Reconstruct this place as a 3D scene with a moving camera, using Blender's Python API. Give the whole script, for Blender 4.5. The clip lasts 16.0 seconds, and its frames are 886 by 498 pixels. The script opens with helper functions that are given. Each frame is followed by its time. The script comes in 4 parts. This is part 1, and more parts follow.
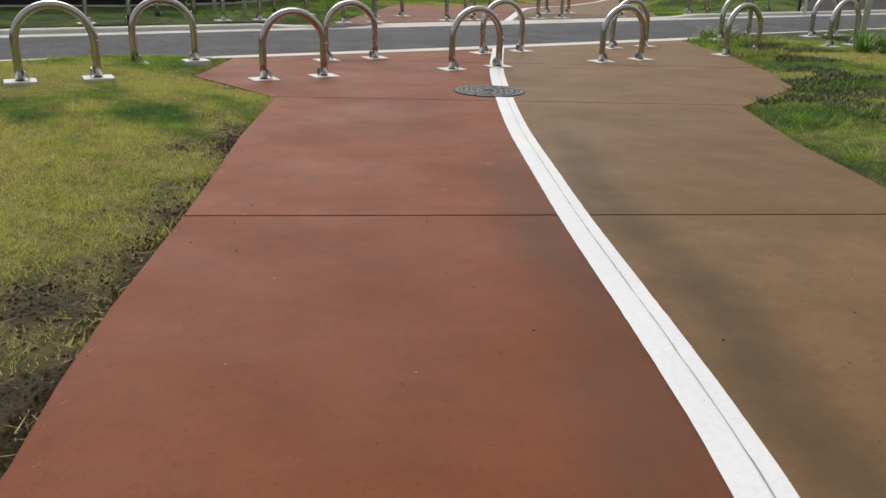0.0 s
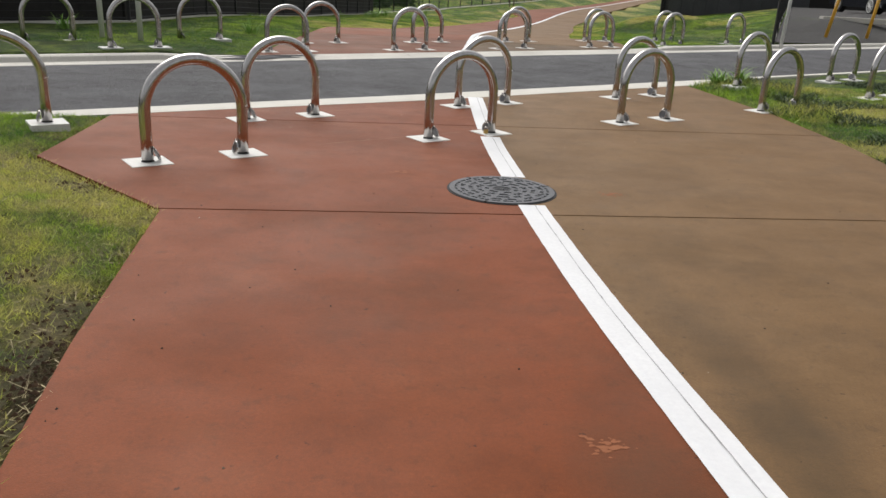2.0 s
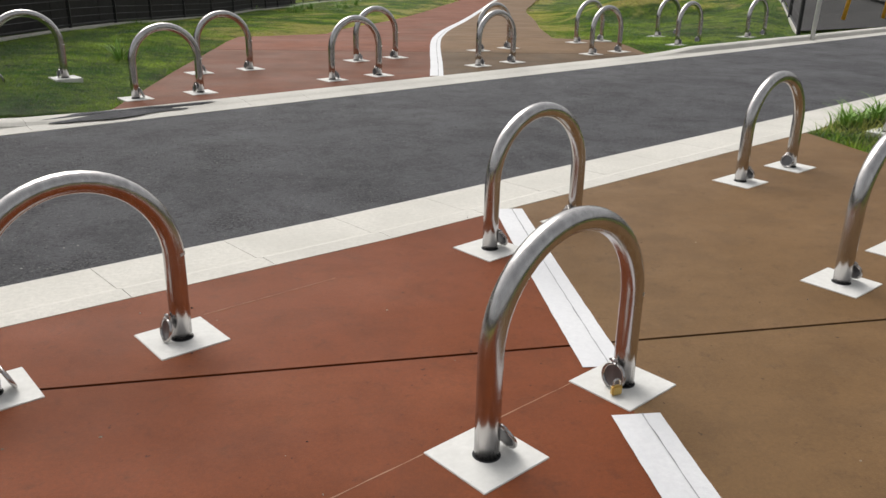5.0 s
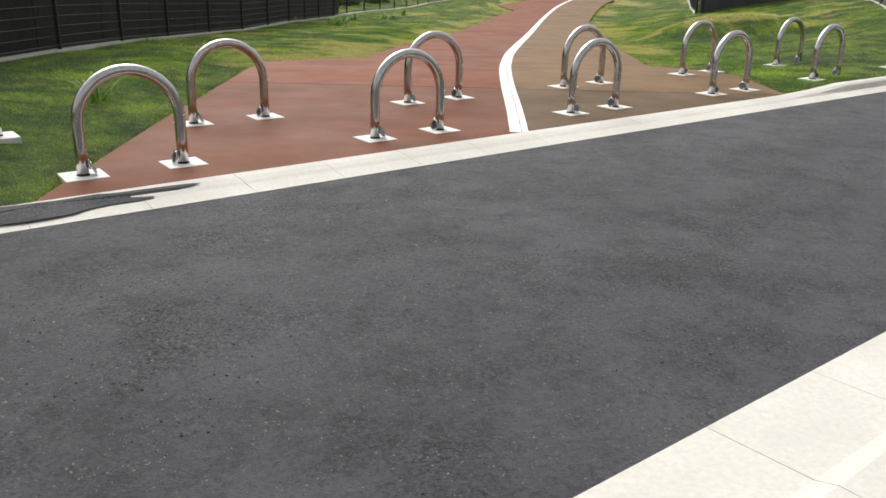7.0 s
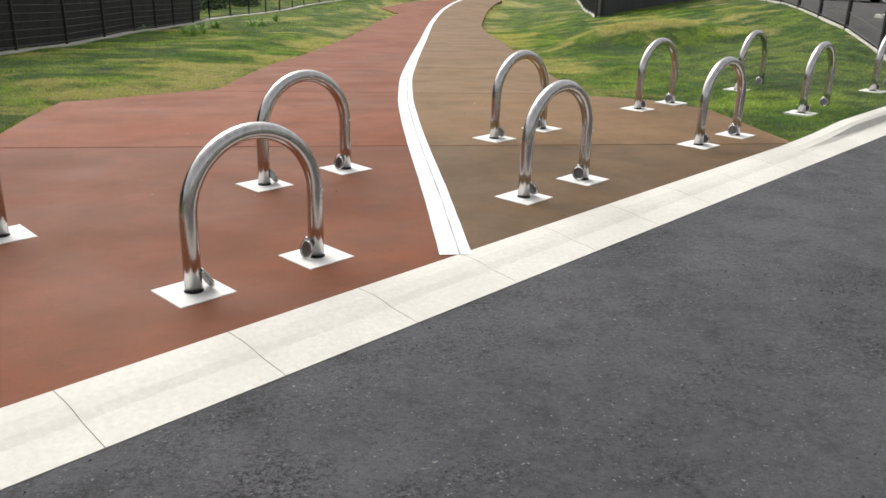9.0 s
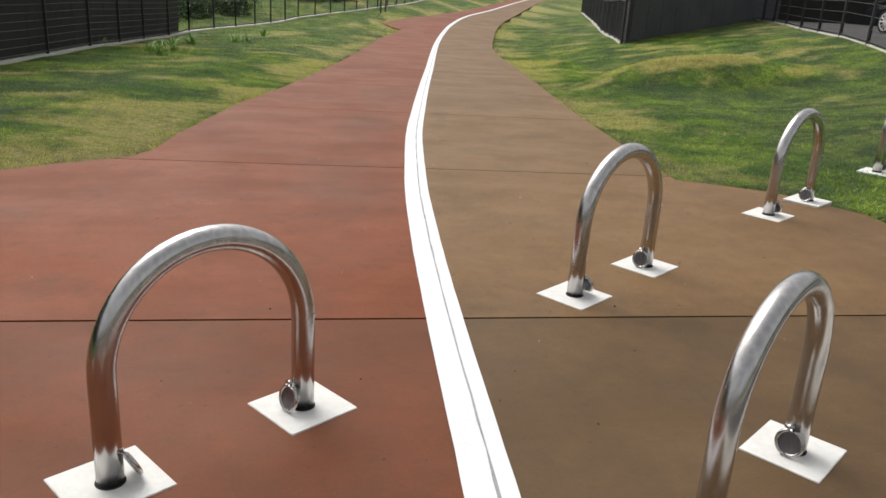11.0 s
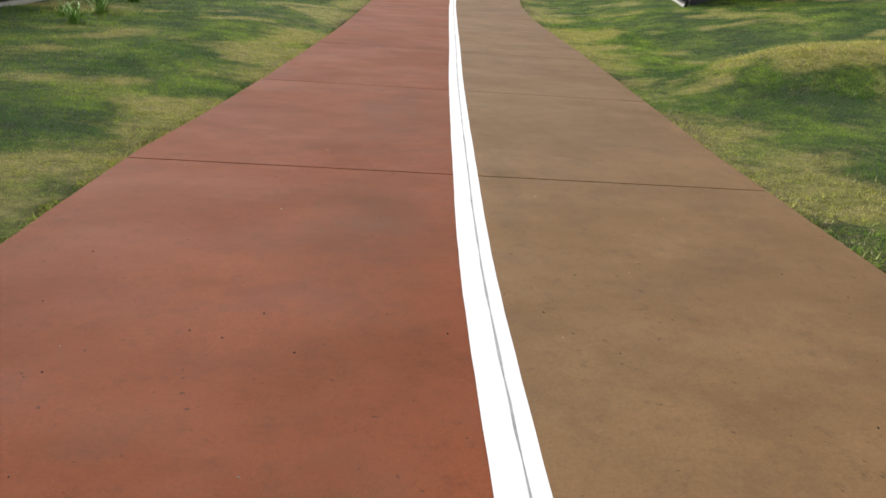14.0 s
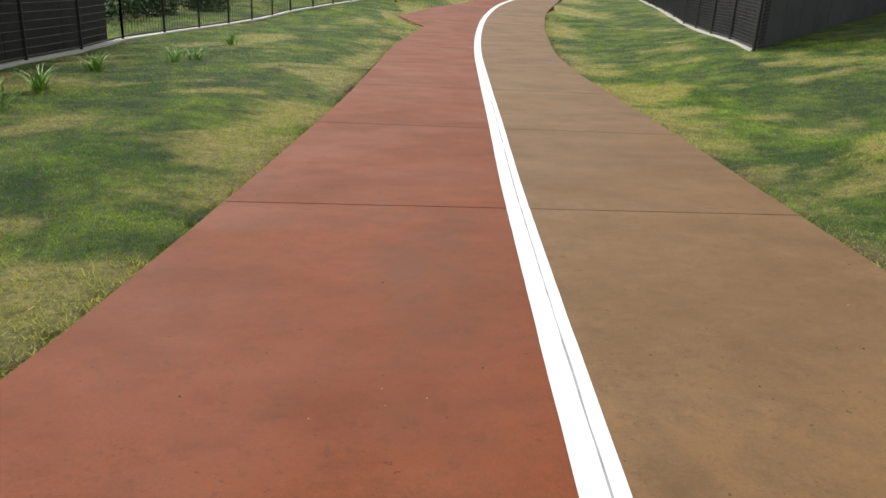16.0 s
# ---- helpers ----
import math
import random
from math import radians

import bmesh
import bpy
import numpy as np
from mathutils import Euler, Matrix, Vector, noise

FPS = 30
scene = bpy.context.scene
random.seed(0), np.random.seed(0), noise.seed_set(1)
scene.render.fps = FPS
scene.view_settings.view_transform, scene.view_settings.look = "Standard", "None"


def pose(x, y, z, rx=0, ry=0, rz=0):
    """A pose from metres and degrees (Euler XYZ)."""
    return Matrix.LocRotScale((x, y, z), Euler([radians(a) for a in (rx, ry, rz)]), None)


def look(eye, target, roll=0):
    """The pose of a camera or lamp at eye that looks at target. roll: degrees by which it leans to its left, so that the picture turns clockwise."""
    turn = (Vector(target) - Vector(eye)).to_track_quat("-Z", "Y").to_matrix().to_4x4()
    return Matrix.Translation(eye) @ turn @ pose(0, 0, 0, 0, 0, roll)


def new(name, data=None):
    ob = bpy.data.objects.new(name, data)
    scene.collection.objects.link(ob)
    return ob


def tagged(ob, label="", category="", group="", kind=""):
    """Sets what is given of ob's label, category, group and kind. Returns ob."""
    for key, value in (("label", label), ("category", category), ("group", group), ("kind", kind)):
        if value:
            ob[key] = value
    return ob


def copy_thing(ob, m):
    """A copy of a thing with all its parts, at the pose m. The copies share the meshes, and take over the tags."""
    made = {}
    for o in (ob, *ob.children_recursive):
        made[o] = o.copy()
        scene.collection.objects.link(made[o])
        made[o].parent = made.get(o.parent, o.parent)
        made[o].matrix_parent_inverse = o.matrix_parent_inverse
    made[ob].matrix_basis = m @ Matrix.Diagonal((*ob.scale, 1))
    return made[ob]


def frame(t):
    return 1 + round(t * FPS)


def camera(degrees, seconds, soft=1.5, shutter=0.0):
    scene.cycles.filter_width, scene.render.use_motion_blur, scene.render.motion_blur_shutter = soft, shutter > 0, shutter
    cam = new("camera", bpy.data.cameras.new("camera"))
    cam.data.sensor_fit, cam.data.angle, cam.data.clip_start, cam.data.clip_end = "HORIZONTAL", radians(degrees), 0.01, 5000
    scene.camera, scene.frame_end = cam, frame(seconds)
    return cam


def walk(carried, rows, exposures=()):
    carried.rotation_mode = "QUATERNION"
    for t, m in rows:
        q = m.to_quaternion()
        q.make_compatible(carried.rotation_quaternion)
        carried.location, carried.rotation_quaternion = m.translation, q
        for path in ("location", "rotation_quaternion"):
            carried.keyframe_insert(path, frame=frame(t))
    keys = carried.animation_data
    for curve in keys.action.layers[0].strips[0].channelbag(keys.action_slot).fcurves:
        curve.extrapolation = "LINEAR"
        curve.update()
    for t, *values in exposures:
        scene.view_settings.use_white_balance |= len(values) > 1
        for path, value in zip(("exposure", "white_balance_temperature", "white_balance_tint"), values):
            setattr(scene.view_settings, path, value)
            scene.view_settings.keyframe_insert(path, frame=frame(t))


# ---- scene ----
cam = camera(57.7, 16.0)
PATH = [
    (0, (0.678, -0.928, 1.237), (0.608, 0.949, 0.55), 1.3),
    (0.5, (0.578, -0.24, 1.261), (0.521, 1.655, 0.623), 2.4),
    (1, (0.415, 0.555, 1.263), (0.438, 2.451, 0.627), 1.6),
    (1.5, (0.211, 1.332, 1.281), (0.317, 3.211, 0.606), 1.5),
    (2, (0.123, 2.054, 1.289), (0.247, 3.94, 0.637), 3.1),
    (2.5, (0.055, 2.846, 1.311), (0.231, 4.714, 0.618), 3.7),
    (3, (0.018, 3.575, 1.304), (0.236, 5.428, 0.583), 3.1),
    (3.5, (-0.017, 4.293, 1.31), (0.158, 6.151, 0.592), 2.5),
    (4, (-0.045, 5.04, 1.353), (0.179, 6.912, 0.688), 1.7),
    (4.5, (-0.05, 5.817, 1.351), (0.184, 7.686, 0.681), 2.2),
    (5, (-0.055, 6.549, 1.385), (0.221, 8.406, 0.693), 1.2),
    (5.2, (-0.059, 6.775, 1.392), (0.098, 8.661, 0.744), 1.1),
    (7.3, (-0.01, 9.885, 1.398), (0.18, 11.748, 0.697), 1.9),
    (7.5, (0.001, 10.186, 1.403), (0.209, 12.025, 0.645), 2.5),
    (8, (0.062, 11.053, 1.396), (0.402, 12.877, 0.648), 2.3),
    (8.2, (0.084, 11.369, 1.364), (0.486, 13.212, 0.7), 2.0),
    (10.3, (0.633, 14.456, 1.432), (1.108, 16.268, 0.732), 2.2),
    (10.5, (0.637, 14.779, 1.435), (1.094, 16.62, 0.801), 4.0),
    (11, (0.753, 15.548, 1.414), (1.219, 17.381, 0.764), 3.7),
    (11.5, (0.873, 16.305, 1.41), (1.352, 18.144, 0.786), 4.0),
    (12, (1.0, 17.044, 1.403), (1.334, 18.907, 0.756), 4.3),
    (12.5, (1.105, 17.856, 1.375), (1.521, 19.705, 0.735), 3.9),
    (13, (1.188, 18.556, 1.417), (1.587, 20.389, 0.724), 4.2),
    (13.5, (1.261, 19.405, 1.364), (1.745, 21.204, 0.639), 3.1),
    (14, (1.336, 20.141, 1.383), (1.81, 21.923, 0.608), 5.0),
    (14.5, (1.437, 20.928, 1.37), (1.919, 22.71, 0.6), 2.0),
    (15, (1.557, 21.735, 1.342), (2.013, 23.534, 0.597), 3.1),
    (15.5, (1.673, 22.54, 1.301), (2.17, 24.353, 0.617), 1.6),
    (16, (1.763, 23.19, 1.31), (2.198, 25.015, 0.616), 3.0),
]
EXPOSURES = [(0, -0.35), (1, -0.15), (2, -0.2), (3, -0.38), (3.5, -0.5), (4, -0.72), (4.5, -0.25), (5, -0.25), (7.5, 0.25), (8, 0.32), (10.5, -0.02), (11.5, 0.0), (13, 0.08), (14.5, -0.05), (16, 0.15)]
walk(cam, [(t, look(eye, target, roll)) for t, eye, target, roll in PATH], EXPOSURES)

# ---- world, sun, exposure ----
scene.view_settings.exposure = 0.0
world = bpy.data.worlds.new("sky")
scene.world = world
world.use_nodes = True
wn, wl = world.node_tree.nodes, world.node_tree.links
sky = wn.new("ShaderNodeTexSky")
sky.sky_type, sky.sun_disc = "NISHITA", False
sky.sun_elevation, sky.sun_rotation = radians(50), radians(-23)
sky.air_density, sky.dust_density, sky.ozone_density = 1.5, 6.0, 1.0
hs = wn.new("ShaderNodeHueSaturation")
hs.inputs["Saturation"].default_value = 0.15
wl.new(sky.outputs[0], hs.inputs["Color"])
wl.new(hs.outputs[0], wn["Background"].inputs["Color"])
wn["Background"].inputs["Strength"].default_value = 0.15
sun = new("sun", bpy.data.lights.new("sun", "SUN"))
sun.data.energy, sun.data.angle, sun.data.color = 1.2, radians(40), (1.0, 0.96, 0.9)
sun.matrix_world = look((-5.5, 13.0, 17.0), (0, 0, 0))

# ---- materials ----


def material(name, base, rough=0.8, metal=0.0):
    m = bpy.data.materials.new(name)
    m.use_nodes = True
    b = m.node_tree.nodes["Principled BSDF"]
    b.inputs["Base Color"].default_value = (*base, 1)
    b.inputs["Roughness"].default_value, b.inputs["Metallic"].default_value = rough, metal
    return m, m.node_tree.nodes, m.node_tree.links, b


def coords(n, l, scale=(1, 1, 1)):
    g, mp = n.new("ShaderNodeNewGeometry"), n.new("ShaderNodeMapping")
    mp.inputs["Scale"].default_value = scale
    l.new(g.outputs["Position"], mp.inputs["Vector"])
    return mp.outputs[0]


def grain(n, l, vec, scale, detail=6, rough=0.6, lo=0.35, hi=0.65):
    """Noise between lo and hi, spread to 0..1."""
    t, r = n.new("ShaderNodeTexNoise"), n.new("ShaderNodeMapRange")
    t.inputs["Scale"].default_value, t.inputs["Detail"].default_value, t.inputs["Roughness"].default_value = scale, detail, rough
    r.inputs["From Min"].default_value, r.inputs["From Max"].default_value = lo, hi
    l.new(vec, t.inputs["Vector"])
    l.new(t.outputs[0], r.inputs["Value"])
    return r.outputs[0]


def blend(n, l, fac, a, b, mode="MIX"):
    """Mix of two colours or sockets; fac is a socket or a number."""
    x = n.new("ShaderNodeMix")
    x.data_type, x.blend_type = "RGBA", mode
    for value, socket in ((fac, x.inputs[0]), (a, x.inputs[6]), (b, x.inputs[7])):
        if isinstance(value, bpy.types.NodeSocket):
            l.new(value, socket)
        else:
            socket.default_value = value if isinstance(value, (int, float)) else (*value, 1)
    return x.outputs[2]


def times(n, l, a, k):
    x = n.new("ShaderNodeMath")
    x.operation = "MULTIPLY"
    l.new(a, x.inputs[0])
    if isinstance(k, bpy.types.NodeSocket):
        l.new(k, x.inputs[1])
    else:
        x.inputs[1].default_value = k
    return x.outputs[0]


def relief(n, l, b, height, strength, distance=0.01):
    x = n.new("ShaderNodeBump")
    x.inputs["Strength"].default_value, x.inputs["Distance"].default_value = strength, distance
    l.new(height, x.inputs["Height"])
    l.new(x.outputs[0], b.inputs["Normal"])


def slab_material(name, base, dark, pale, stain):
    """Oxide-coloured, sealed concrete: broom marks, dark bands and stains, pale scuffs and specks."""
    m, n, l, b = material(name, base, 0.5)
    b.inputs["Specular IOR Level"].default_value = 0.21
    v = coords(n, l)
    smear = coords(n, l, (1.0, 1.35, 1))
    info = n.new("ShaderNodeObjectInfo")
    c = blend(n, l, times(n, l, grain(n, l, smear, 0.55, 10, 0.68, 0.44, 0.7), 0.45), base, dark)
    c = blend(n, l, times(n, l, grain(n, l, v, 2.6, 10, 0.75, 0.48, 0.72), 0.5), c, dark)
    c = blend(n, l, times(n, l, grain(n, l, smear, 1.3, 10, 0.75, 0.5, 0.76), 0.45), c, pale)
    c = blend(n, l, times(n, l, grain(n, l, v, 6, 8, 0.8, 0.58, 0.72), 0.5), c, pale)
    c = blend(n, l, times(n, l, grain(n, l, v, 12, 8, 0.8, 0.54, 0.68), 0.62), c, dark)
    c = blend(n, l, times(n, l, grain(n, l, v, 70, 4, 0.75, 0.35, 0.7), 0.4), c, dark)
    c = blend(n, l, times(n, l, grain(n, l, v, 230, 2, 0.6, 0.6, 0.7), 0.4), c, pale)
    c = blend(n, l, times(n, l, grain(n, l, v, 26, 3, 0.6, 0.68, 0.73), 0.75), c, tuple(0.45 * x for x in dark))
    c = blend(n, l, times(n, l, info.outputs["Random"], 0.15), c, dark)
    dark_band = n.new("ShaderNodeAttribute")
    dark_band.attribute_name = "dark_band"
    edge = n.new("ShaderNodeMapRange")
    edge.inputs["From Min"].default_value, edge.inputs["From Max"].default_value = 0.25, 0.95
    ragged = n.new("ShaderNodeMath")
    ragged.operation = "MULTIPLY_ADD"
    ragged.inputs[1].default_value = 0.5
    l.new(grain(n, l, v, 2.2, 9, 0.7, 0.3, 0.7), ragged.inputs[0])
    l.new(dark_band.outputs["Fac"], ragged.inputs[2])
    less = n.new("ShaderNodeMath")
    less.operation, less.inputs[1].default_value = "SUBTRACT", 0.25
    l.new(ragged.outputs[0], less.inputs[0])
    l.new(less.outputs[0], edge.inputs["Value"])
    mask = times(n, l, edge.outputs[0], 0.75)
    c = blend(n, l, mask, c, stain)
    l.new(c, b.inputs["Base Color"])
    r = n.new("ShaderNodeMapRange")
    r.inputs["To Min"].default_value, r.inputs["To Max"].default_value = 0.58, 0.7
    l.new(grain(n, l, smear, 1.1), r.inputs["Value"])
    l.new(r.outputs[0], b.inputs["Roughness"])
    relief(n, l, b, grain(n, l, v, 160, 3, 0.6, 0.2, 0.8), 0.3, 0.003)
    return m


RED = slab_material("red_concrete", (0.235, 0.054, 0.0115), (0.09, 0.026, 0.0075), (0.32, 0.095, 0.029), (0.092, 0.042, 0.019))
TAN = slab_material("tan_concrete", (0.22, 0.122, 0.049), (0.092, 0.054, 0.026), (0.31, 0.188, 0.09), (0.07, 0.044, 0.02))


def speckled(name, base, other, scale=60, rough=0.85, bump=0.3, big=0.8, amount=0.6, distance=0.004):
    m, n, l, b = material(name, base, rough)
    v = coords(n, l)
    c = blend(n, l, times(n, l, grain(n, l, v, big, 5, 0.6), amount), base, other)
    c = blend(n, l, times(n, l, grain(n, l, v, scale, 4, 0.7), amount), c, other)
    l.new(c, b.inputs["Base Color"])
    relief(n, l, b, grain(n, l, v, scale, 4, 0.7), bump, distance)
    return m




def asphalt_material():
    """Worn bitumen with pale aggregate, dark patches and rough relief."""
    m, n, l, b = material("asphalt", (0.1, 0.1, 0.1), 0.75)
    b.inputs["Specular IOR Level"].default_value = 0.45
    v = coords(n, l)
    c = blend(n, l, times(n, l, grain(n, l, v, 0.8, 8, 0.65, 0.4, 0.64), 0.75), (0.105, 0.104, 0.114), (0.046, 0.046, 0.053))
    c = blend(n, l, times(n, l, grain(n, l, v, 3.2, 9, 0.78, 0.5, 0.68), 0.7), c, (0.034, 0.034, 0.037))
    c = blend(n, l, times(n, l, grain(n, l, v, 26, 5, 0.8, 0.45, 0.62), 0.35), c, (0.15, 0.15, 0.158))
    crumb = times(n, l, grain(n, l, v, 1.5, 7, 0.7, 0.47, 0.62), grain(n, l, v, 62, 5, 0.8, 0.47, 0.56))
    c = blend(n, l, times(n, l, crumb, 0.95), c, (0.012, 0.012, 0.014))
    c = blend(n, l, times(n, l, grain(n, l, v, 48, 6, 0.85, 0.5, 0.6), 0.55), c, (0.024, 0.024, 0.027))
    c = blend(n, l, times(n, l, grain(n, l, v, 75, 2, 0.5, 0.68, 0.72), 0.8), c, (0.3, 0.28, 0.25))
    l.new(c, b.inputs["Base Color"])
    relief(n, l, b, grain(n, l, v, 85, 4, 0.8, 0.3, 0.7), 0.8, 0.012)
    return m


ASPHALT = asphalt_material()
KERB = speckled("kerb_concrete", (0.72, 0.69, 0.63), (0.54, 0.52, 0.47), 40, 0.85, 0.2, 1.5, 0.6)
PLATE = speckled("footing_concrete", (0.8, 0.79, 0.76), (0.62, 0.61, 0.58), 30, 0.8, 0.15, 6, 0.45)
PAINT = speckled("line_paint", (0.82, 0.82, 0.83), (0.68, 0.68, 0.7), 50, 0.6, 0.25, 2, 0.5)
CRACK = speckled("line_crack", (0.2, 0.2, 0.2), (0.47, 0.47, 0.48), 12, 0.9, 0.1, 4)
JOINT_DARK = speckled("joint_dark", (0.03, 0.018, 0.013), (0.018, 0.012, 0.01), 40, 0.95, 0.2)
IRON = speckled("cast_iron", (0.078, 0.082, 0.097), (0.048, 0.05, 0.06), 60, 0.42, 0.2, 4, 0.7)
# darker copy of the cover's iron: the pits' shade is in its colour
IRON_PIT_SHADED = speckled("shaded_iron_pits", (0.032, 0.033, 0.038), (0.02, 0.02, 0.023), 60, 0.6, 0.2, 4, 0.7)
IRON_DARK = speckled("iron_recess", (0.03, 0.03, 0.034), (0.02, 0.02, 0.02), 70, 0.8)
BLACK = speckled("black_powder_coat", (0.012, 0.012, 0.014), (0.02, 0.02, 0.022), 30, 0.5, 0.1)
WALL_DARK = speckled("dark_timber_screen", (0.012, 0.011, 0.0105), (0.031, 0.028, 0.025), 9, 0.85, 0.3, 0.8, 0.75)
WALL_GREY = speckled("weathered_grey_boards", (0.1, 0.1, 0.104), (0.055, 0.055, 0.058), 18, 0.85, 0.3, 0.8, 0.7)
WHITE = speckled("white_paint", (0.78, 0.78, 0.76), (0.66, 0.66, 0.64), 20, 0.5, 0.1)
BLUE = speckled("blue_panel", (0.03, 0.13, 0.42), (0.05, 0.17, 0.5), 6, 0.5, 0.1)
YELLOW = speckled("yellow_sign", (0.7, 0.38, 0.03), (0.6, 0.3, 0.02), 8, 0.5, 0.1)
BRASS, *_ = material("brass", (0.62, 0.44, 0.16), 0.35, 1.0)
LEAF = speckled("bush_leaf", (0.06, 0.12, 0.03), (0.03, 0.07, 0.02), 8, 0.7, 0.2, 1.5, 0.7)
BARK = speckled("bark", (0.14, 0.1, 0.07), (0.07, 0.05, 0.04), 30, 0.9, 0.5)


def steel_material(name, pale, dull, lo, hi):
    """Brushed stainless steel with faint handling marks."""
    m, n, l, b = material(name, pale, 0.3, 1.0)
    v = coords(n, l, (1, 1, 0.15))
    c = blend(n, l, grain(n, l, v, 40, 4, 0.6), pale, dull)
    c = blend(n, l, times(n, l, grain(n, l, coords(n, l), 9, 6, 0.7, 0.55, 0.7), 0.4), c, tuple(0.7 * x for x in dull))
    l.new(c, b.inputs["Base Color"])
    r = n.new("ShaderNodeMapRange")
    r.inputs["To Min"].default_value, r.inputs["To Max"].default_value = lo, hi
    l.new(grain(n, l, v, 25), r.inputs["Value"])
    l.new(r.outputs[0], b.inputs["Roughness"])
    return m


STEEL = steel_material("brushed_stainless", (0.6, 0.58, 0.57), (0.5, 0.48, 0.47), 0.19, 0.27)
CAP_STEEL = steel_material("dull_cap_steel", (0.24, 0.24, 0.25), (0.16, 0.16, 0.17), 0.35, 0.5)


def grass_colours(n, l, dim=1.0):
    """Mown lawn: deep green with straw-coloured dry patches where the dry attribute is high."""
    v = coords(n, l)
    k = lambda c: tuple(x * min(dim, 0.8 / max(c)) for x in c)
    c = blend(n, l, grain(n, l, v, 0.9, 9, 0.72, 0.41, 0.6), k((0.042, 0.12, 0.007)), k((0.21, 0.31, 0.024)))
    c = blend(n, l, times(n, l, grain(n, l, v, 1.7, 8, 0.75, 0.48, 0.6), 0.8), c, k((0.018, 0.062, 0.005)))
    dry = n.new("ShaderNodeAttribute")
    dry.attribute_name = "dry"
    spread = n.new("ShaderNodeMapRange")
    spread.inputs["From Min"].default_value, spread.inputs["From Max"].default_value = 0.5, 0.9
    add = n.new("ShaderNodeMath")
    add.operation = "ADD"
    l.new(dry.outputs["Fac"], add.inputs[0])
    l.new(times(n, l, grain(n, l, v, 2.4, 9, 0.75, 0.3, 0.7), 0.7), add.inputs[1])
    l.new(add.outputs[0], spread.inputs["Value"])
    straw = blend(n, l, grain(n, l, v, 5.0, 7, 0.75, 0.4, 0.6), k((0.64, 0.55, 0.2)), k((0.34, 0.34, 0.06)))
    c = blend(n, l, times(n, l, spread.outputs[0], 0.9), c, straw)
    return c, v


def lawn_material():
    m, n, l, b = material("lawn", (0.08, 0.14, 0.03), 0.95)
    c, v = grass_colours(n, l, 1.05)
    c = blend(n, l, times(n, l, grain(n, l, v, 7, 9, 0.8, 0.5, 0.62), 0.5), c, (0.032, 0.035, 0.012))
    c = blend(n, l, times(n, l, grain(n, l, v, 30, 7, 0.85, 0.46, 0.6), 0.6), c, (0.035, 0.042, 0.013))
    c = blend(n, l, times(n, l, grain(n, l, v, 60, 4, 0.8, 0.56, 0.66), 0.5), c, (0.45, 0.4, 0.18))
    bare = n.new("ShaderNodeAttribute")
    bare.attribute_name = "bare"
    earth = blend(n, l, grain(n, l, v, 22, 8, 0.85, 0.4, 0.6), (0.14, 0.085, 0.047), (0.04, 0.025, 0.015))
    earth = blend(n, l, grain(n, l, v, 75, 4, 0.8, 0.6, 0.68), earth, (0.3, 0.24, 0.14))
    c = blend(n, l, bare.outputs["Fac"], c, earth)
    l.new(c, b.inputs["Base Color"])
    relief(n, l, b, grain(n, l, v, 40, 8, 0.85, 0.2, 0.8), 1.0, 0.06)
    return m


def blade_material():
    m, n, l, b = material("grass_blade", (0.1, 0.18, 0.04), 0.55)
    c, v = grass_colours(n, l, 2.35)
    g = n.new("ShaderNodeNewGeometry")
    pick = n.new("ShaderNodeMapRange")
    pick.inputs["From Min"].default_value, pick.inputs["From Max"].default_value = 0.6, 1.0
    l.new(g.outputs["Random Per Island"], pick.inputs["Value"])
    c = blend(n, l, times(n, l, pick.outputs[0], 0.38), c, (0.52, 0.47, 0.2))
    c = blend(n, l, times(n, l, grain(n, l, v, 6, 8, 0.8, 0.5, 0.62), 0.42), c, (0.062, 0.066, 0.013))
    shade = n.new("ShaderNodeMapRange")
    shade.inputs["From Min"].default_value, shade.inputs["From Max"].default_value = 0.55, 0.0
    l.new(g.outputs["Random Per Island"], shade.inputs["Value"])
    c = blend(n, l, times(n, l, shade.outputs[0], 0.6), c, (0.03, 0.05, 0.012))
    l.new(c, b.inputs["Base Color"])
    glow = n.new("ShaderNodeBsdfTranslucent")
    mix = n.new("ShaderNodeMixShader")
    mix.inputs[0].default_value = 0.4
    l.new(c, glow.inputs["Color"])
    l.new(b.outputs[0], mix.inputs[1])
    l.new(glow.outputs[0], mix.inputs[2])
    l.new(mix.outputs[0], n["Material Output"].inputs["Surface"])
    return m


LAWN, BLADE = lawn_material(), blade_material()

# ---- mesh helpers ----


def mesh_of(bm, name, mat):
    me = bpy.data.meshes.new(name)
    bm.to_mesh(me)
    bm.free()
    if mat:
        me.materials.append(mat)
    return me


def part(name, bm, mat, parent=None, label="", smooth=False):
    me = mesh_of(bm, name, mat)
    if smooth:
        me.shade_smooth()
    ob = new(name, me)
    ob.parent = parent
    if label:
        tagged(ob, label)
    return ob


def add_box(bm, size, at=(0, 0, 0), bevel=0.0, turn=0.0):
    made = bmesh.ops.create_cube(bm, size=1.0)["verts"]
    bmesh.ops.scale(bm, vec=size, verts=made)
    if bevel:
        edges = list({e for v in made for e in v.link_edges})
        made = [v for v in bmesh.ops.bevel(bm, geom=edges, offset=bevel, segments=2, affect="EDGES", clamp_overlap=True)["verts"]] + [v for v in made if v.is_valid]
        made = list(set(made))
    m = Matrix.Translation(at) @ Matrix.Rotation(turn, 4, "Z")
    bmesh.ops.transform(bm, matrix=m, verts=made)
    return bm


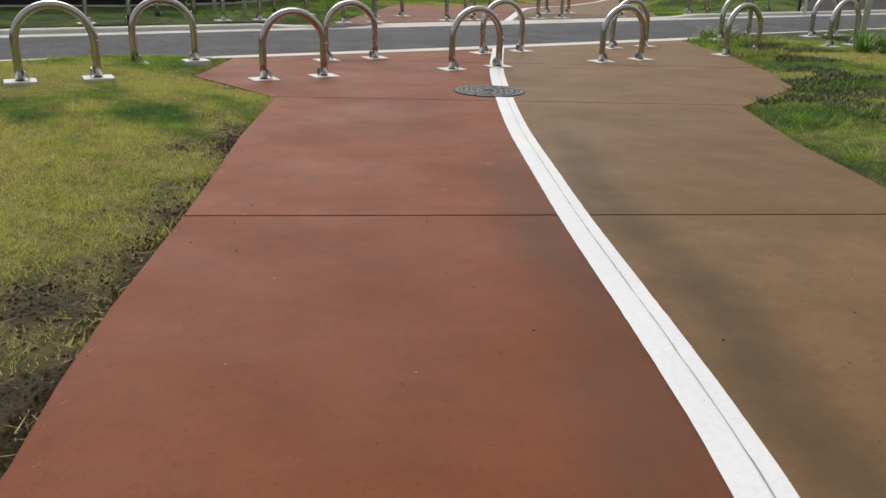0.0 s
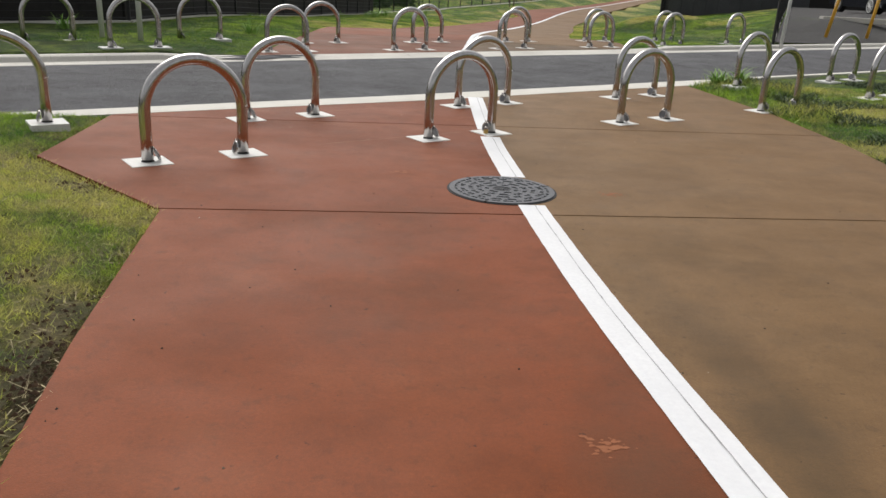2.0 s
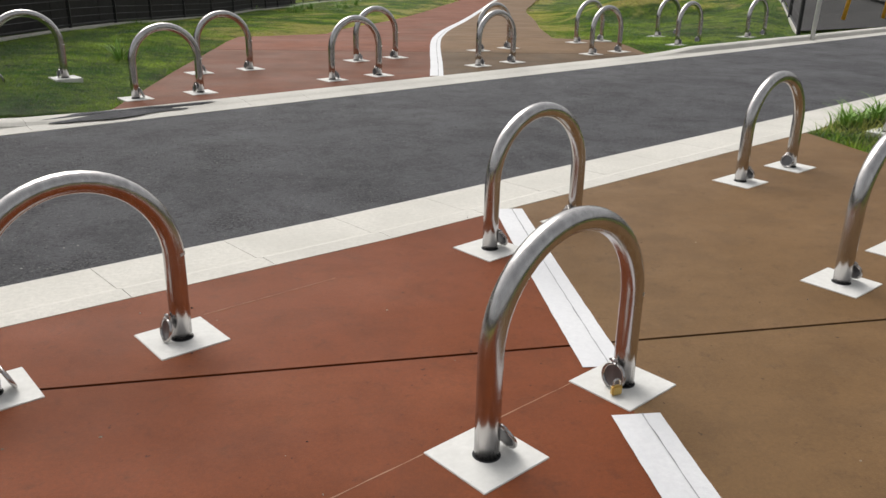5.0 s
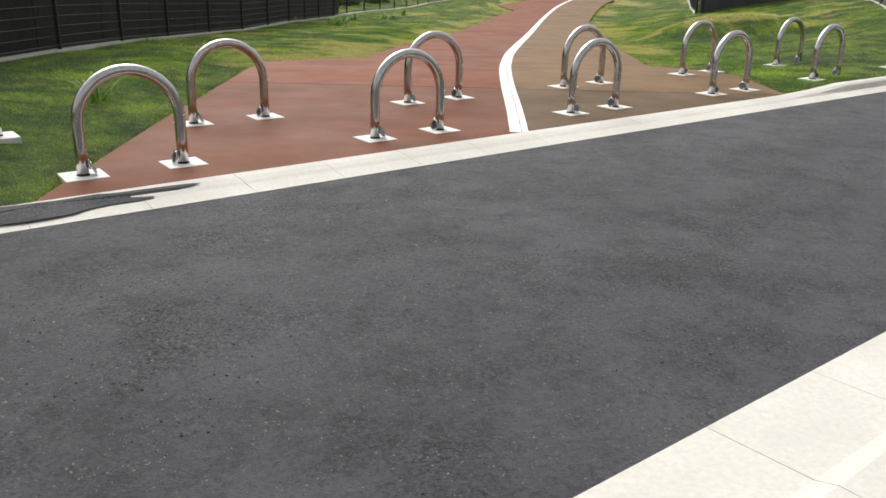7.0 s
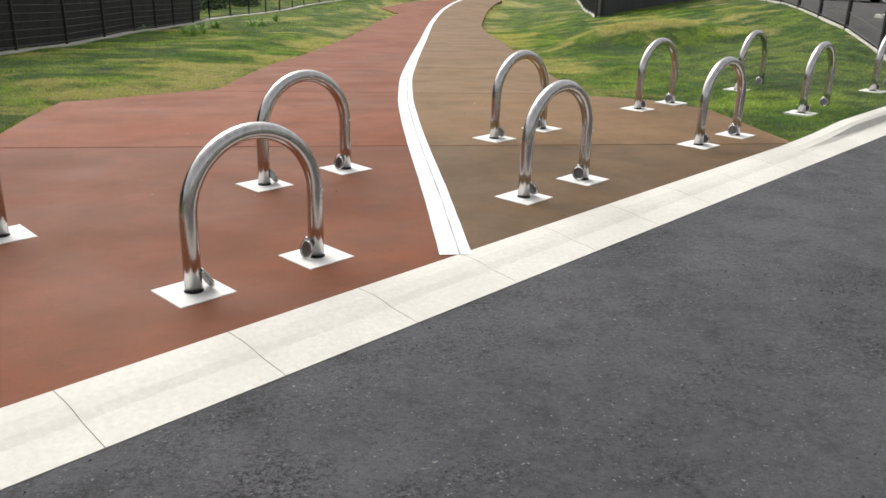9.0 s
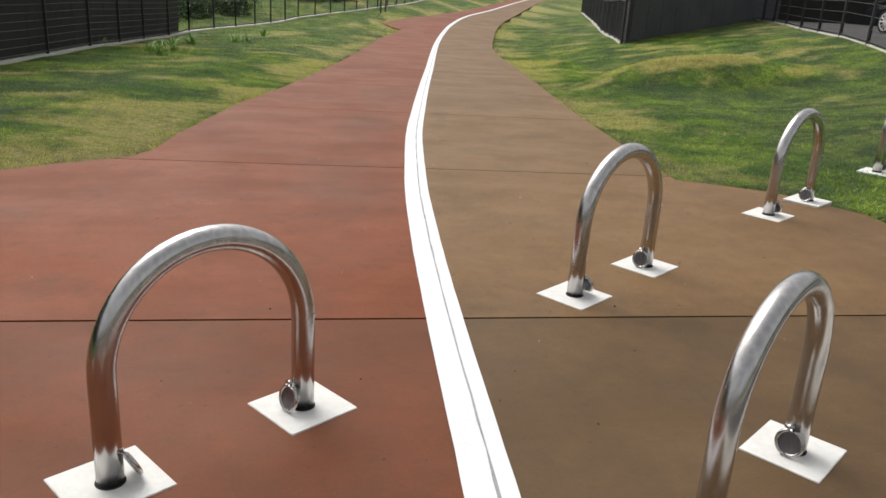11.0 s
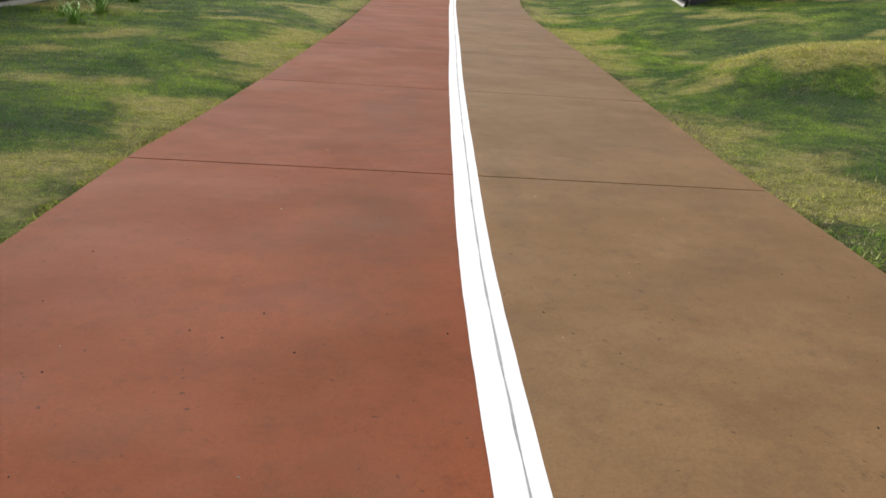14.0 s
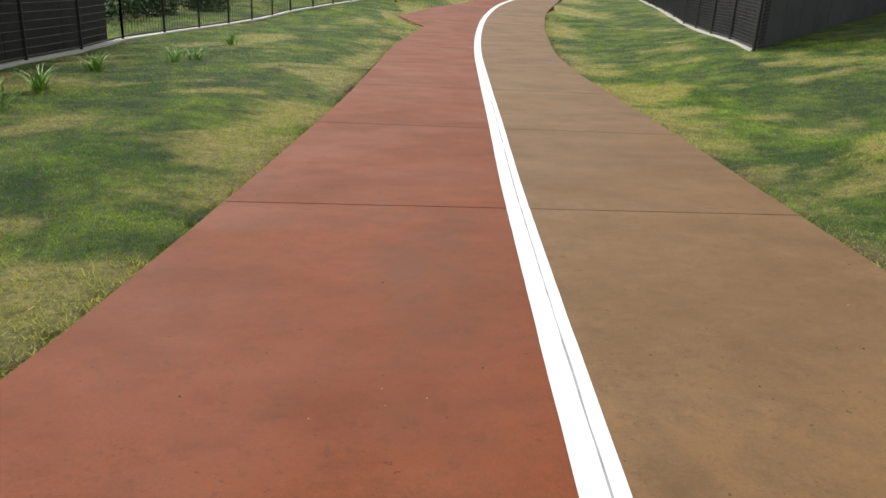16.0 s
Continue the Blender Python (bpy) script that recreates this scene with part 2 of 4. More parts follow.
def add_rod(bm, a, b, radius, sides=10, radius2=None):
    a, b = Vector(a), Vector(b)
    made = bmesh.ops.create_cone(bm, cap_ends=True, segments=sides, radius1=radius, radius2=radius if radius2 is None else radius2, depth=(b - a).length)["verts"]
    turn = (b - a).to_track_quat("Z", "Y").to_matrix().to_4x4()
    bmesh.ops.transform(bm, matrix=Matrix.Translation((a + b) / 2) @ turn, verts=made)
    return bm


def tube(bm, points, radius, sides=16):
    """A round tube along a line of points that bends in one plane with the normal side."""
    rings = []
    pts = [Vector(p) for p in points]
    for i, p in enumerate(pts):
        t = (pts[min(i + 1, len(pts) - 1)] - pts[max(i - 1, 0)]).normalized()
        side = Vector((0, 1, 0)) if abs(t.y) < 0.9 else Vector((1, 0, 0))
        up = t.cross(side).normalized()
        side = up.cross(t).normalized()
        rings.append([bm.verts.new(p + radius * (math.cos(a) * side + math.sin(a) * up)) for a in (2 * math.pi * k / sides for k in range(sides))])
    for r, q in zip(rings, rings[1:]):
        for k in range(sides):
            bm.faces.new((r[k], r[(k + 1) % sides], q[(k + 1) % sides], q[k]))
    bm.faces.new(rings[0][::-1])
    bm.faces.new(rings[-1])
    bmesh.ops.recalc_face_normals(bm, faces=bm.faces[:])
    return bm


# ---- plan ----
U, N = Vector((0.8405, 0.5418, 0)), Vector((-0.5418, 0.8405, 0))
ROAD_TURN = math.atan2(U.y, U.x)
SLAB_NEAR, ASPHALT_NEAR, ASPHALT_FAR, SLAB_FAR = 8.63, 9.19, 12.53, 12.91


def road(s, n, z=0.0):
    """A place given along and across the road."""
    return U * s + N * n + Vector((0, 0, z))


def fall(y):
    """Height of the path: level to past the road, then down into a dip and up again."""
    return float(np.interp(y, [20.0, 21.0, 25.4, 29, 34, 40, 44, 48, 52, 60, 80, 110, 200], [0, -0.03, -0.22, -0.385, -0.56, -0.75, -0.82, -0.82, -0.76, -0.6, -0.2, 0, 0]))


def bend(s):
    """How far the near gutter swings towards the road at the bay's corner."""
    return 0.055 * max(0.0, 6.0 - max(s, 0.0))


LEFT_NEAR = [(-0.3, -14), (-0.35, -3), (-0.42, 0.3), (-0.465, 0.73), (-0.55, 1.16), (-0.63, 1.7), (-0.74, 2.76), (-0.85, 3.65), (-0.985, 4.64), (-1.135, 6.28), (-2.25, 7.41), (-2.29, 8.99)]
RIGHT_NEAR = [(3.2, -14), (3.2, 0), (3.11, 3.77), (3.03, 5.0), (3.08, 6.46), (4.03, 7.8), (4.15, 9.04), (4.2, 10.6), (4.0, 12.846)]
LINE_NEAR = [(1.53, -14), (1.5, -3), (1.445, 0.2), (1.413, 0.95), (1.35, 1.62), (1.296, 2.1), (1.205, 2.91), (1.113, 3.9), (1.002, 5.2), (0.957, 6.07), (0.915, 7.36), (0.898, 8.3), (0.906, 9.0), (0.93, 9.9), (0.966, 10.89)]
LEFT_FAR = [(-1.97, 14.09), (-1.84, 16.5), (-1.65, 19.0), (-1.5, 21.05), (-1.17, 21.22), (-0.6, 21.7), (-0.15, 21.98), (0.0, 22.3), (0.12, 23.1), (0.35, 24.2), (0.66, 25.6), (0.96, 26.6), (1.27, 27.75), (1.64, 29.15), (2.22, 31.35), (3.0, 34.4), (3.78, 37.7), (5.05, 42.8), (6.65, 47.6), (6.35, 50.7), (8.4, 54.6), (9.6, 56.2), (13.2, 62.2), (24, 84), (32, 102)]
RIGHT_FAR = [(4.79, 18.447), (4.9, 19.65), (4.93, 20.1), (4.66, 20.75), (4.07, 21.2), (4.1, 21.5), (4.244, 22.03), (4.42, 22.97), (4.63, 24.03), (4.75, 24.6), (4.93, 25.5), (5.17, 26.5), (5.43, 27.6), (5.82, 29.25), (6.29, 31.4), (6.8, 33.9), (7.37, 36.7), (8.35, 40.7), (9.65, 45), (10.6, 48), (12.4, 53.1), (15.37, 59.9), (22.5, 76), (34, 100)]
LINE_FAR = [(1.255, 16.17), (1.404, 17.3), (1.566, 18.64), (1.7, 19.66), (1.914, 21.02), (2.024, 21.61), (2.205, 22.56), (2.314, 23.11), (2.524, 24.08), (2.725, 24.95), (2.99, 26.1), (3.24, 27.17), (3.64, 28.87), (4.41, 32.05), (5.33, 35.9), (6.7, 41.5), (7.8, 45.6), (9.65, 51.6), (11.8, 57.1), (14.3, 62), (19.5, 72.8), (33, 99)]


def smooth_line(points, step=0.25):
    """A smooth curve through the points, by y."""
    ys = np.array([p[1] for p in points])
    xs = np.array([p[0] for p in points])
    slopes = np.gradient(xs, ys)
    out = []
    for i in range(len(ys) - 1):
        h = ys[i + 1] - ys[i]
        for k in range(max(1, int(h / step))):
            t = k / max(1, int(h / step))
            a, b_, c, d = 2 * t**3 - 3 * t**2 + 1, t**3 - 2 * t**2 + t, -2 * t**3 + 3 * t**2, t**3 - t**2
            out.append((a * xs[i] + b_ * h * slopes[i] + c * xs[i + 1] + d * h * slopes[i + 1], ys[i] + t * h))
    return out + [points[-1]]


LINE_NEAR_C, LINE_FAR_C = smooth_line(LINE_NEAR), smooth_line(LINE_FAR)
LEFT_FAR = LEFT_FAR[:7] + smooth_line(LEFT_FAR[7:19], 0.8) + LEFT_FAR[19:]
RIGHT_FAR = RIGHT_FAR[:4] + smooth_line(RIGHT_FAR[4:], 0.8)
NEAR_POLY = LEFT_NEAR + RIGHT_NEAR[::-1]
FAR_POLY = LEFT_FAR + RIGHT_FAR[::-1]


def inside(px, py, poly):
    """Which of the points lie in the polygon."""
    hit = np.zeros(px.shape, bool)
    for (x0, y0), (x1, y1) in zip(poly, poly[1:] + poly[:1]):
        cross = (y0 > py) != (y1 > py)
        with np.errstate(divide="ignore", invalid="ignore"):
            hit ^= cross & (px < (x1 - x0) * (py - y0) / (y1 - y0) + x0)
    return hit


def distance_to(px, py, poly):
    best = np.full(px.shape, 1e9)
    for (x0, y0), (x1, y1) in zip(poly, poly[1:] + poly[:1]):
        dx, dy = x1 - x0, y1 - y0
        t = np.clip(((px - x0) * dx + (py - y0) * dy) / (dx * dx + dy * dy), 0, 1)
        best = np.minimum(best, np.hypot(px - x0 - t * dx, py - y0 - t * dy))
    return best


def ease(t):
    t = np.clip(t, 0, 1)
    return t * t * (3 - 2 * t)


def wobble(px, py, scale, seed=0):
    rng = np.random.RandomState(seed)
    out = np.zeros(px.shape)
    for i in range(7):
        a, f = rng.uniform(0, 6.283), scale * rng.uniform(0.6, 1.7)
        out += np.sin((px * np.cos(a) + py * np.sin(a)) * f + rng.uniform(0, 6.283))
    return out / 4.0


MOUND = (8.65, 28.75)


def lawn_height(px, py):
    """Height of the lawn, and which points lie off the paving and the road."""
    base = np.interp(py, [20.0, 21.0, 25.4, 29, 34, 40, 44, 48, 52, 60, 80, 110, 200], [0, -0.03, -0.22, -0.385, -0.56, -0.75, -0.82, -0.82, -0.76, -0.6, -0.2, 0, 0])
    n = px * N.x + py * N.y
    d = np.minimum(distance_to(px, py, NEAR_POLY), distance_to(px, py, FAR_POLY))
    paved = inside(px, py, NEAR_POLY) | inside(px, py, FAR_POLY)
    on_road = (n > SLAB_NEAR + 0.055 * np.clip(6.0 - np.maximum(px * U.x + py * U.y, 0), 0, 6)) & (n < SLAB_FAR)
    far = n >= SLAB_FAR
    mid = np.interp(py, [p[1] for p in LINE_FAR], [p[0] for p in LINE_FAR])
    right = far & (px > mid)
    held = np.minimum(px, 9.1 + np.clip(py - 21.6, 0, 23) * 0.478)
    target = np.clip(0.22 + 0.1338 * (held - 7.9) - 0.0444 * (py - 21), -1.0, 1.2)
    target = target - 0.36 * np.exp(-(((px - 8.2) / 3.2) ** 2 + ((py - 28.4) / 4.0) ** 2)) - 0.2 * ease((py - 29) / 8) - 0.24 * ease((py - 38) / 7)
    up = np.where(right, np.maximum(target - base, 0.02) * ease(d / 3.0) * ease((n - SLAB_FAR) / 3.0) + 0.05 * ease((d - 0.3) / 1.0), 0.05 * ease(d / 0.8))
    up = np.where(far & ~right, 0.09 * ease(d / 1.5), up)
    up = np.where(py > 75, up * np.clip((100 - py) / 25, 0, 1), up)
    mound = 0.6 * np.exp(-(((px - MOUND[0]) / 1.7) ** 2 + ((py - MOUND[1]) / 1.3) ** 2) ** 1.3) * right
    z = base + up + mound - 0.012 + 0.014 * wobble(px, py, 3.0) * ease(d / 0.5) + 0.03 * wobble(px, py, 0.7, 3) * ease(d / 1.5)
    return z, ~(paved | on_road), d


def on_mound(x, y):
    return ((x - MOUND[0]) / 1.9) ** 2 + ((y - MOUND[1]) / 1.5) ** 2 + 0.25 * wobble(x, y, 3.0, 8) < 1.0


def mound_top(x, y):
    """Straw on the crown of the mound, fading raggedly into green on its near flank."""
    q = ((x - MOUND[0] + 0.15) / 1.55) ** 2 + ((y - MOUND[1] - 0.35) / 1.05) ** 2
    return np.clip(1.25 - q + 0.3 * wobble(x, y, 3.0, 8) + 0.15 * wobble(x, y, 9.0, 9), 0, 1)


def dryness(px, py, d):
    """How far the grass has turned to straw: the lawn by the near bay, verge patches, path edges and the mound."""
    near = np.where((py < 9.6) & (px < 1), np.where(py > 7.4, 0.27, 0.57) + 0.32 * wobble(px, py, 1.6, 71) + 0.28 * wobble(px, py, 6, 72), 0.0)
    near = near + np.where((py < 13) & (px > 2), np.clip(0.25 + 0.3 * wobble(px, py, 2.4, 75), 0, 0.6), 0.0)
    verge = 0.75 * np.exp(-(((px - 6.0) / 0.9) ** 2 + ((py - 10.6) / 0.8) ** 2)) + 0.5 * np.exp(-(((px - 4.3) / 0.5) ** 2 + ((py - 8.6) / 0.5) ** 2))
    edge = np.where(py > 20.3, ease((1.3 - d) / 1.1) * np.clip(0.42 + 0.5 * wobble(px, py, 2.2, 73), 0, 1) * np.where(px > np.interp(py, [p[1] for p in LINE_FAR], [p[0] for p in LINE_FAR]), np.where(py < 24, 0.3, 0.85), 1.0), 0.0)
    spots = np.where(py > 21, np.clip(0.5 * wobble(px, py, 1.5, 74) + 0.4 * wobble(px, py, 4.5, 76), 0, 0.8) * np.where(px > 3.5, np.clip((py - 20) / 9, 0.15, 1), 1.0), 0.0)
    return np.clip(near + verge + edge + spots + mound_top(px, py), 0, 1.0)


def bareness(px, py, d):
    """Bare soil along the edges of the path."""
    soil = np.clip(0.55 + 0.5 * wobble(px, py, 3.0, 51) + 0.3 * wobble(px, py, 9.0, 52), 0, 1)
    bald = sum(np.exp(-(((px - u) / q) ** 2 + ((py - v) / r) ** 2)) for u, v, q, r in ((-0.95, 0.9, 0.2, 0.35), (-1.0, 1.75, 0.16, 0.3), (-1.2, 2.7, 0.18, 0.35), (-1.3, 4.1, 0.14, 0.3), (-1.5, 5.2, 0.2, 0.25), (-1.9, 6.9, 0.3, 0.12)))
    scuffed = np.where((py < 9.6) & (px < 1), np.clip(0.9 * wobble(px, py, 3.4, 55) + 0.7 * wobble(px, py, 11.0, 56) - 0.5, 0, 0.85), 0.0)
    return ease((0.36 - d) / 0.28 + 0.9 * bald + scuffed) * soil * np.where((py < 6.8) & (px < 1), 1.0, np.where((py > 21.5) & (px > 3), 0.7, 0.35))


# ---- ground ----
def axis_steps(lo, hi, fine_lo, fine_hi, fine, coarse):
    a = list(np.arange(fine_lo, fine_hi, fine))
    v, step = fine_hi, fine
    while v < hi:
        a.append(v)
        step = min(step * 1.25, coarse)
        v += step
    a.append(hi)
    v, step = fine_lo, fine
    while v > lo:
        step = min(step * 1.25, coarse)
        v -= step
        a.insert(0, max(v, lo))
    return np.array(a)


def build_ground():
    xs = axis_steps(-900, 900, -15, 15, 0.11, 60)
    ys = axis_steps(-900, 1500, -2, 38, 0.11, 60)
    gx, gy = np.meshgrid(xs, ys)
    z, off, d = lawn_height(gx, gy)
    z = np.where(off, z, z - 0.16)
    n = gx * N.x + gy * N.y
    z = np.where((np.abs(gx) > 14.5) & (np.abs(n - 10.8) < 3.0 + 0.05 * np.abs(gx)), -0.4, z)
    w, h = len(xs), len(ys)
    me = bpy.data.meshes.new("ground")
    idx = np.arange(w * h).reshape(h, w)
    faces = np.stack([idx[:-1, :-1], idx[:-1, 1:], idx[1:, 1:], idx[1:, :-1]], -1).reshape(-1, 4)
    me.from_pydata(np.stack([gx, gy, z], -1).reshape(-1, 3), [], faces)
    bare = bareness(gx, gy, d)
    me.attributes.new("dry", "FLOAT", "POINT").data.foreach_set("value", dryness(gx, gy, d).ravel())
    me.attributes.new("bare", "FLOAT", "POINT").data.foreach_set("value", bare.ravel())
    me.materials.append(LAWN)
    me.shade_smooth()
    return tagged(new("ground", me), "mown green lawn with dry straw patches and bare soil edges", "ground", kind="structure")


build_ground()


def cut(bm, at, normal):
    """Keep the side that the normal points away from."""
    geom = bm.verts[:] + bm.edges[:] + bm.faces[:]
    bmesh.ops.bisect_plane(bm, geom=geom, plane_co=at, plane_no=normal, clear_outer=True)


def sheet(poly):
    bm = bmesh.new()
    bm.faces.new([bm.verts.new((x, y, 0)) for x, y in poly])
    bm.normal_update()
    if bm.faces[:][0].normal.z < 0:
        bmesh.ops.reverse_faces(bm, faces=bm.faces[:])
    return bm


def dark_band_at(x, y):
    """Dark bands along the dividing line, and dark stains on the bay past the road."""
    if y < 12:
        off = x - float(np.interp(y, [p[1] for p in LINE_NEAR], [p[0] for p in LINE_NEAR]))
        w = 0.04 * math.sin(2.3 * y) + 0.03 * math.sin(5.1 * y + 1)
        red = 0.9 * math.exp(-(((off + 0.2 + w) / 0.27) ** 2)) * float(ease((6.5 - y) / 3.5))
        red = max(red, 0.42 * math.exp(-(((off + 0.9) / 0.8) ** 2)) * float(ease((y - 3.6) / 1.5) * ease((7.6 - y) / 1.5)))
        tan = 0.9 * math.exp(-(((off - 0.28 + w) / 0.2) ** 2)) * float(ease((7.0 - y) / 3.0))
        wide = 0.3 * math.exp(-(((off - 0.7) / 0.5) ** 2)) * float(ease((8.0 - y) / 2.0))
        streak = 0.5 * math.exp(-(((x - 0.15) / 0.45) ** 2 + ((y - 5.2) / 0.09) ** 2)) + 0.45 * math.exp(-(((x + 0.1) / 0.8) ** 2 + ((y - 5.9) / 0.12) ** 2))
        return max(red, tan, wide, streak)
    off = x - float(np.interp(y, [p[1] for p in LINE_FAR], [p[0] for p in LINE_FAR]))
    past = y - (18.755 - 0.075 * x)
    bay = (0.8 if off > 0 else 0.62) * (1.0 if past < 0 else 0.6 * math.exp(-past / 0.7))
    spots = sum(a * math.exp(-((x - u) ** 2 / q + (y - v) ** 2 / r)) for u, v, q, r, a in ((0.6, 19.6, 0.2, 0.05, 0.5), (-0.6, 20.3, 0.5, 0.06, 0.45), (2.4, 20.0, 0.3, 0.06, 0.4), (0.9, 22.2, 0.4, 0.05, 0.4), (3.2, 22.6, 0.5, 0.06, 0.35), (1.2, 24.5, 0.6, 0.08, 0.35), (3.4, 26.0, 0.5, 0.1, 0.35), (2.2, 28.0, 0.8, 0.1, 0.35)))
    # darker bands on both sides of the line past the first joint
    worn = max(0.58 * math.exp(-(((off + 0.5) / 0.55) ** 2)) * (0.8 + 0.2 * math.sin(1.9 * y)), 0.55 * math.exp(-(((off - 0.24) / 0.15) ** 2)) * (0.7 + 0.3 * math.sin(1.3 * y + 1))) * float(ease((y - 19.3) / 1.5))
    return max(bay, spots, worn)


def slab_piece(poly, joints, mat, parent, depth=0.12):
    """One poured bay of the path between two joints (each a point and a slope), with eased top edges."""
    bm = sheet(poly)
    (y0, k0), (y1, k1) = joints
    a0, a1 = math.atan(k0), math.atan(k1)
    cut(bm, (0, y0 + 0.008, 0), (math.sin(a0), -math.cos(a0), 0))
    cut(bm, (0, y1 - 0.008, 0), (-math.sin(a1), math.cos(a1), 0))
    if not bm.faces:
        bm.free()
        return None
    fine = (y0 > -4 and y0 < 9) or 12 < y0 < 28
    gap = 0.16 if fine else 1.0
    ys = [v.co.y for v in bm.verts]
    xs = [v.co.x for v in bm.verts]
    for y in np.arange(math.floor(min(ys)), max(ys), gap):
        bmesh.ops.bisect_plane(bm, geom=bm.verts[:] + bm.edges[:] + bm.faces[:], plane_co=(0, y, 0), plane_no=(0, 1, 0))
    if fine:
        for x in np.arange(math.floor(min(xs)), max(xs), 0.12):
            bmesh.ops.bisect_plane(bm, geom=bm.verts[:] + bm.edges[:] + bm.faces[:], plane_co=(x, 0, 0), plane_no=(1, 0, 0))
    bmesh.ops.triangulate(bm, faces=bm.faces[:])
    for v in bm.verts:
        v.co.z = fall(v.co.y)
    rim = [e for e in bm.edges if e.is_boundary]
    out = bmesh.ops.extrude_edge_only(bm, edges=rim)["geom"]
    for v in out:
        if isinstance(v, bmesh.types.BMVert):
            v.co.z -= depth
    ob = part("slab", bm, mat, parent)
    if fine:
        ob.data.attributes.new("dark_band", "FLOAT", "POINT").data.foreach_set("value", [dark_band_at(v.co.x, v.co.y) for v in ob.data.vertices])
    return ob


def joint_fill(poly, y0, k, parent):
    """Dark strip in a joint, just under the slab tops."""
    bm = sheet(poly)
    a = math.atan(k)
    cut(bm, (0, y0 - 0.03, 0), (math.sin(a), -math.cos(a), 0))
    cut(bm, (0, y0 + 0.03, 0), (-math.sin(a), math.cos(a), 0))
    for v in bm.verts:
        v.co.z = fall(v.co.y) - 0.007
    return part("joint", bm, JOINT_DARK, parent, "dark strip set in a joint")


pavement = tagged(new("pavement"), "two-tone oxide-red and tan concrete shared path", "path", kind="structure")
JOINTS_NEAR = [(-14, 0.0), (-9.6, 0.05), (-7.0, 0.06), (-3.8, 0.08), (-0.5, 0.1), (2.885, 0.12), (6.375, 0.063), (9.12, 0.07), (16, 0.05)]
JOINTS_FAR = [(13, -0.05), (18.755, -0.075), (21.885, -0.137), (25.46, -0.17), (28.9, -0.165), (32.35, -0.19), (35.9, -0.21), (39.6, -0.23), (43.4, -0.25), (47.4, -0.28), (52, -0.3), (57.5, -0.3), (64, -0.3), (72, -0.3), (82, -0.3), (94, -0.3), (125, -0.3)]
for left, line, right, joints in ((LEFT_NEAR, LINE_NEAR_C, RIGHT_NEAR, JOINTS_NEAR), (LEFT_FAR, LINE_FAR_C, RIGHT_FAR, JOINTS_FAR)):
    for pair in zip(joints, joints[1:]):
        slab_piece(left + line[::-1], pair, RED, pavement)
        slab_piece(line + right[::-1], pair, TAN, pavement)
    for y0, k in joints[1:-1]:
        joint_fill(left + right[::-1], y0, k, pavement)


def ribbon(points, width, z, offset=0.0, jitter=0.0, seed=1):
    """A flat strip with square edges along a line."""
    rng = random.Random(seed)
    bm, prev = bmesh.new(), None
    pts = [Vector((x, y, 0)) for x, y in points]
    for i, p in enumerate(pts):
        t = (pts[min(i + 1, len(pts) - 1)] - pts[max(i - 1, 0)]).normalized()
        side = Vector((t.y, -t.x, 0))
        mid = p + side * (offset + rng.uniform(-jitter, jitter))
        w = width / 2 * (1 + rng.uniform(-1, 1) * (0.5 if jitter else 0.015))
        row = [bm.verts.new((q.x, q.y, fall(q.y) + z)) for q in (mid - side * w, mid + side * w)]
        if prev:
            bm.faces.new((prev[0], prev[1], row[1], row[0]))
        prev = row
    return bm


COVER, COVER_R = Vector((0.797, 6.96, 0)), 0.335


def without(points, gaps):
    """Pieces of a line outside the given stretches of y."""
    out, now = [], []
    for p in points:
        if any(a < p[1] < b for a, b in gaps):
            if len(now) > 1:
                out.append(now)
            now = []
        else:
            now.append(p)
    return out + ([now] if len(now) > 1 else [])


fine_near, fine_far = smooth_line(LINE_NEAR, 0.06), smooth_line(LINE_FAR, 0.15)
for piece in without(fine_near, [(6.64, 7.28), (8.69, 8.97)]) + [fine_far]:
    line = tagged(new("painted_line", None), "white painted dividing line on the shared path", "road marking", kind="structure")
    part("paint", ribbon(piece, 0.163, 0.004), PAINT, line)
    part("crack", ribbon(piece, 0.0042 if piece is not fine_far else 0.0085, 0.0055, 0.02, 0.0015), CRACK, line, "thin grey crack along the paint")

# chalk lines and worn pale patches on the slabs
CHALK = speckled("chalk", (0.42, 0.26, 0.17), (0.3, 0.15, 0.09), 40, 0.9, 0.1)
SCUFF = speckled("worn_patch", (0.3, 0.105, 0.04), (0.25, 0.075, 0.022), 25, 0.8, 0.3)
for s0, s1, n0 in ((4.0, 5.45, 7.075), (4.72, 5.35, 8.37)):
    pts = [(road(s0 + (s1 - s0) * k / 24, n0).x, road(s0 + (s1 - s0) * k / 24, n0).y) for k in range(25)]
    tagged(part("chalk_line", ribbon(pts, 0.004, 0.0012, 0.0, 0.0012, 4), CHALK), "thin pale chalk line on the red concrete", "marking", kind="structure")
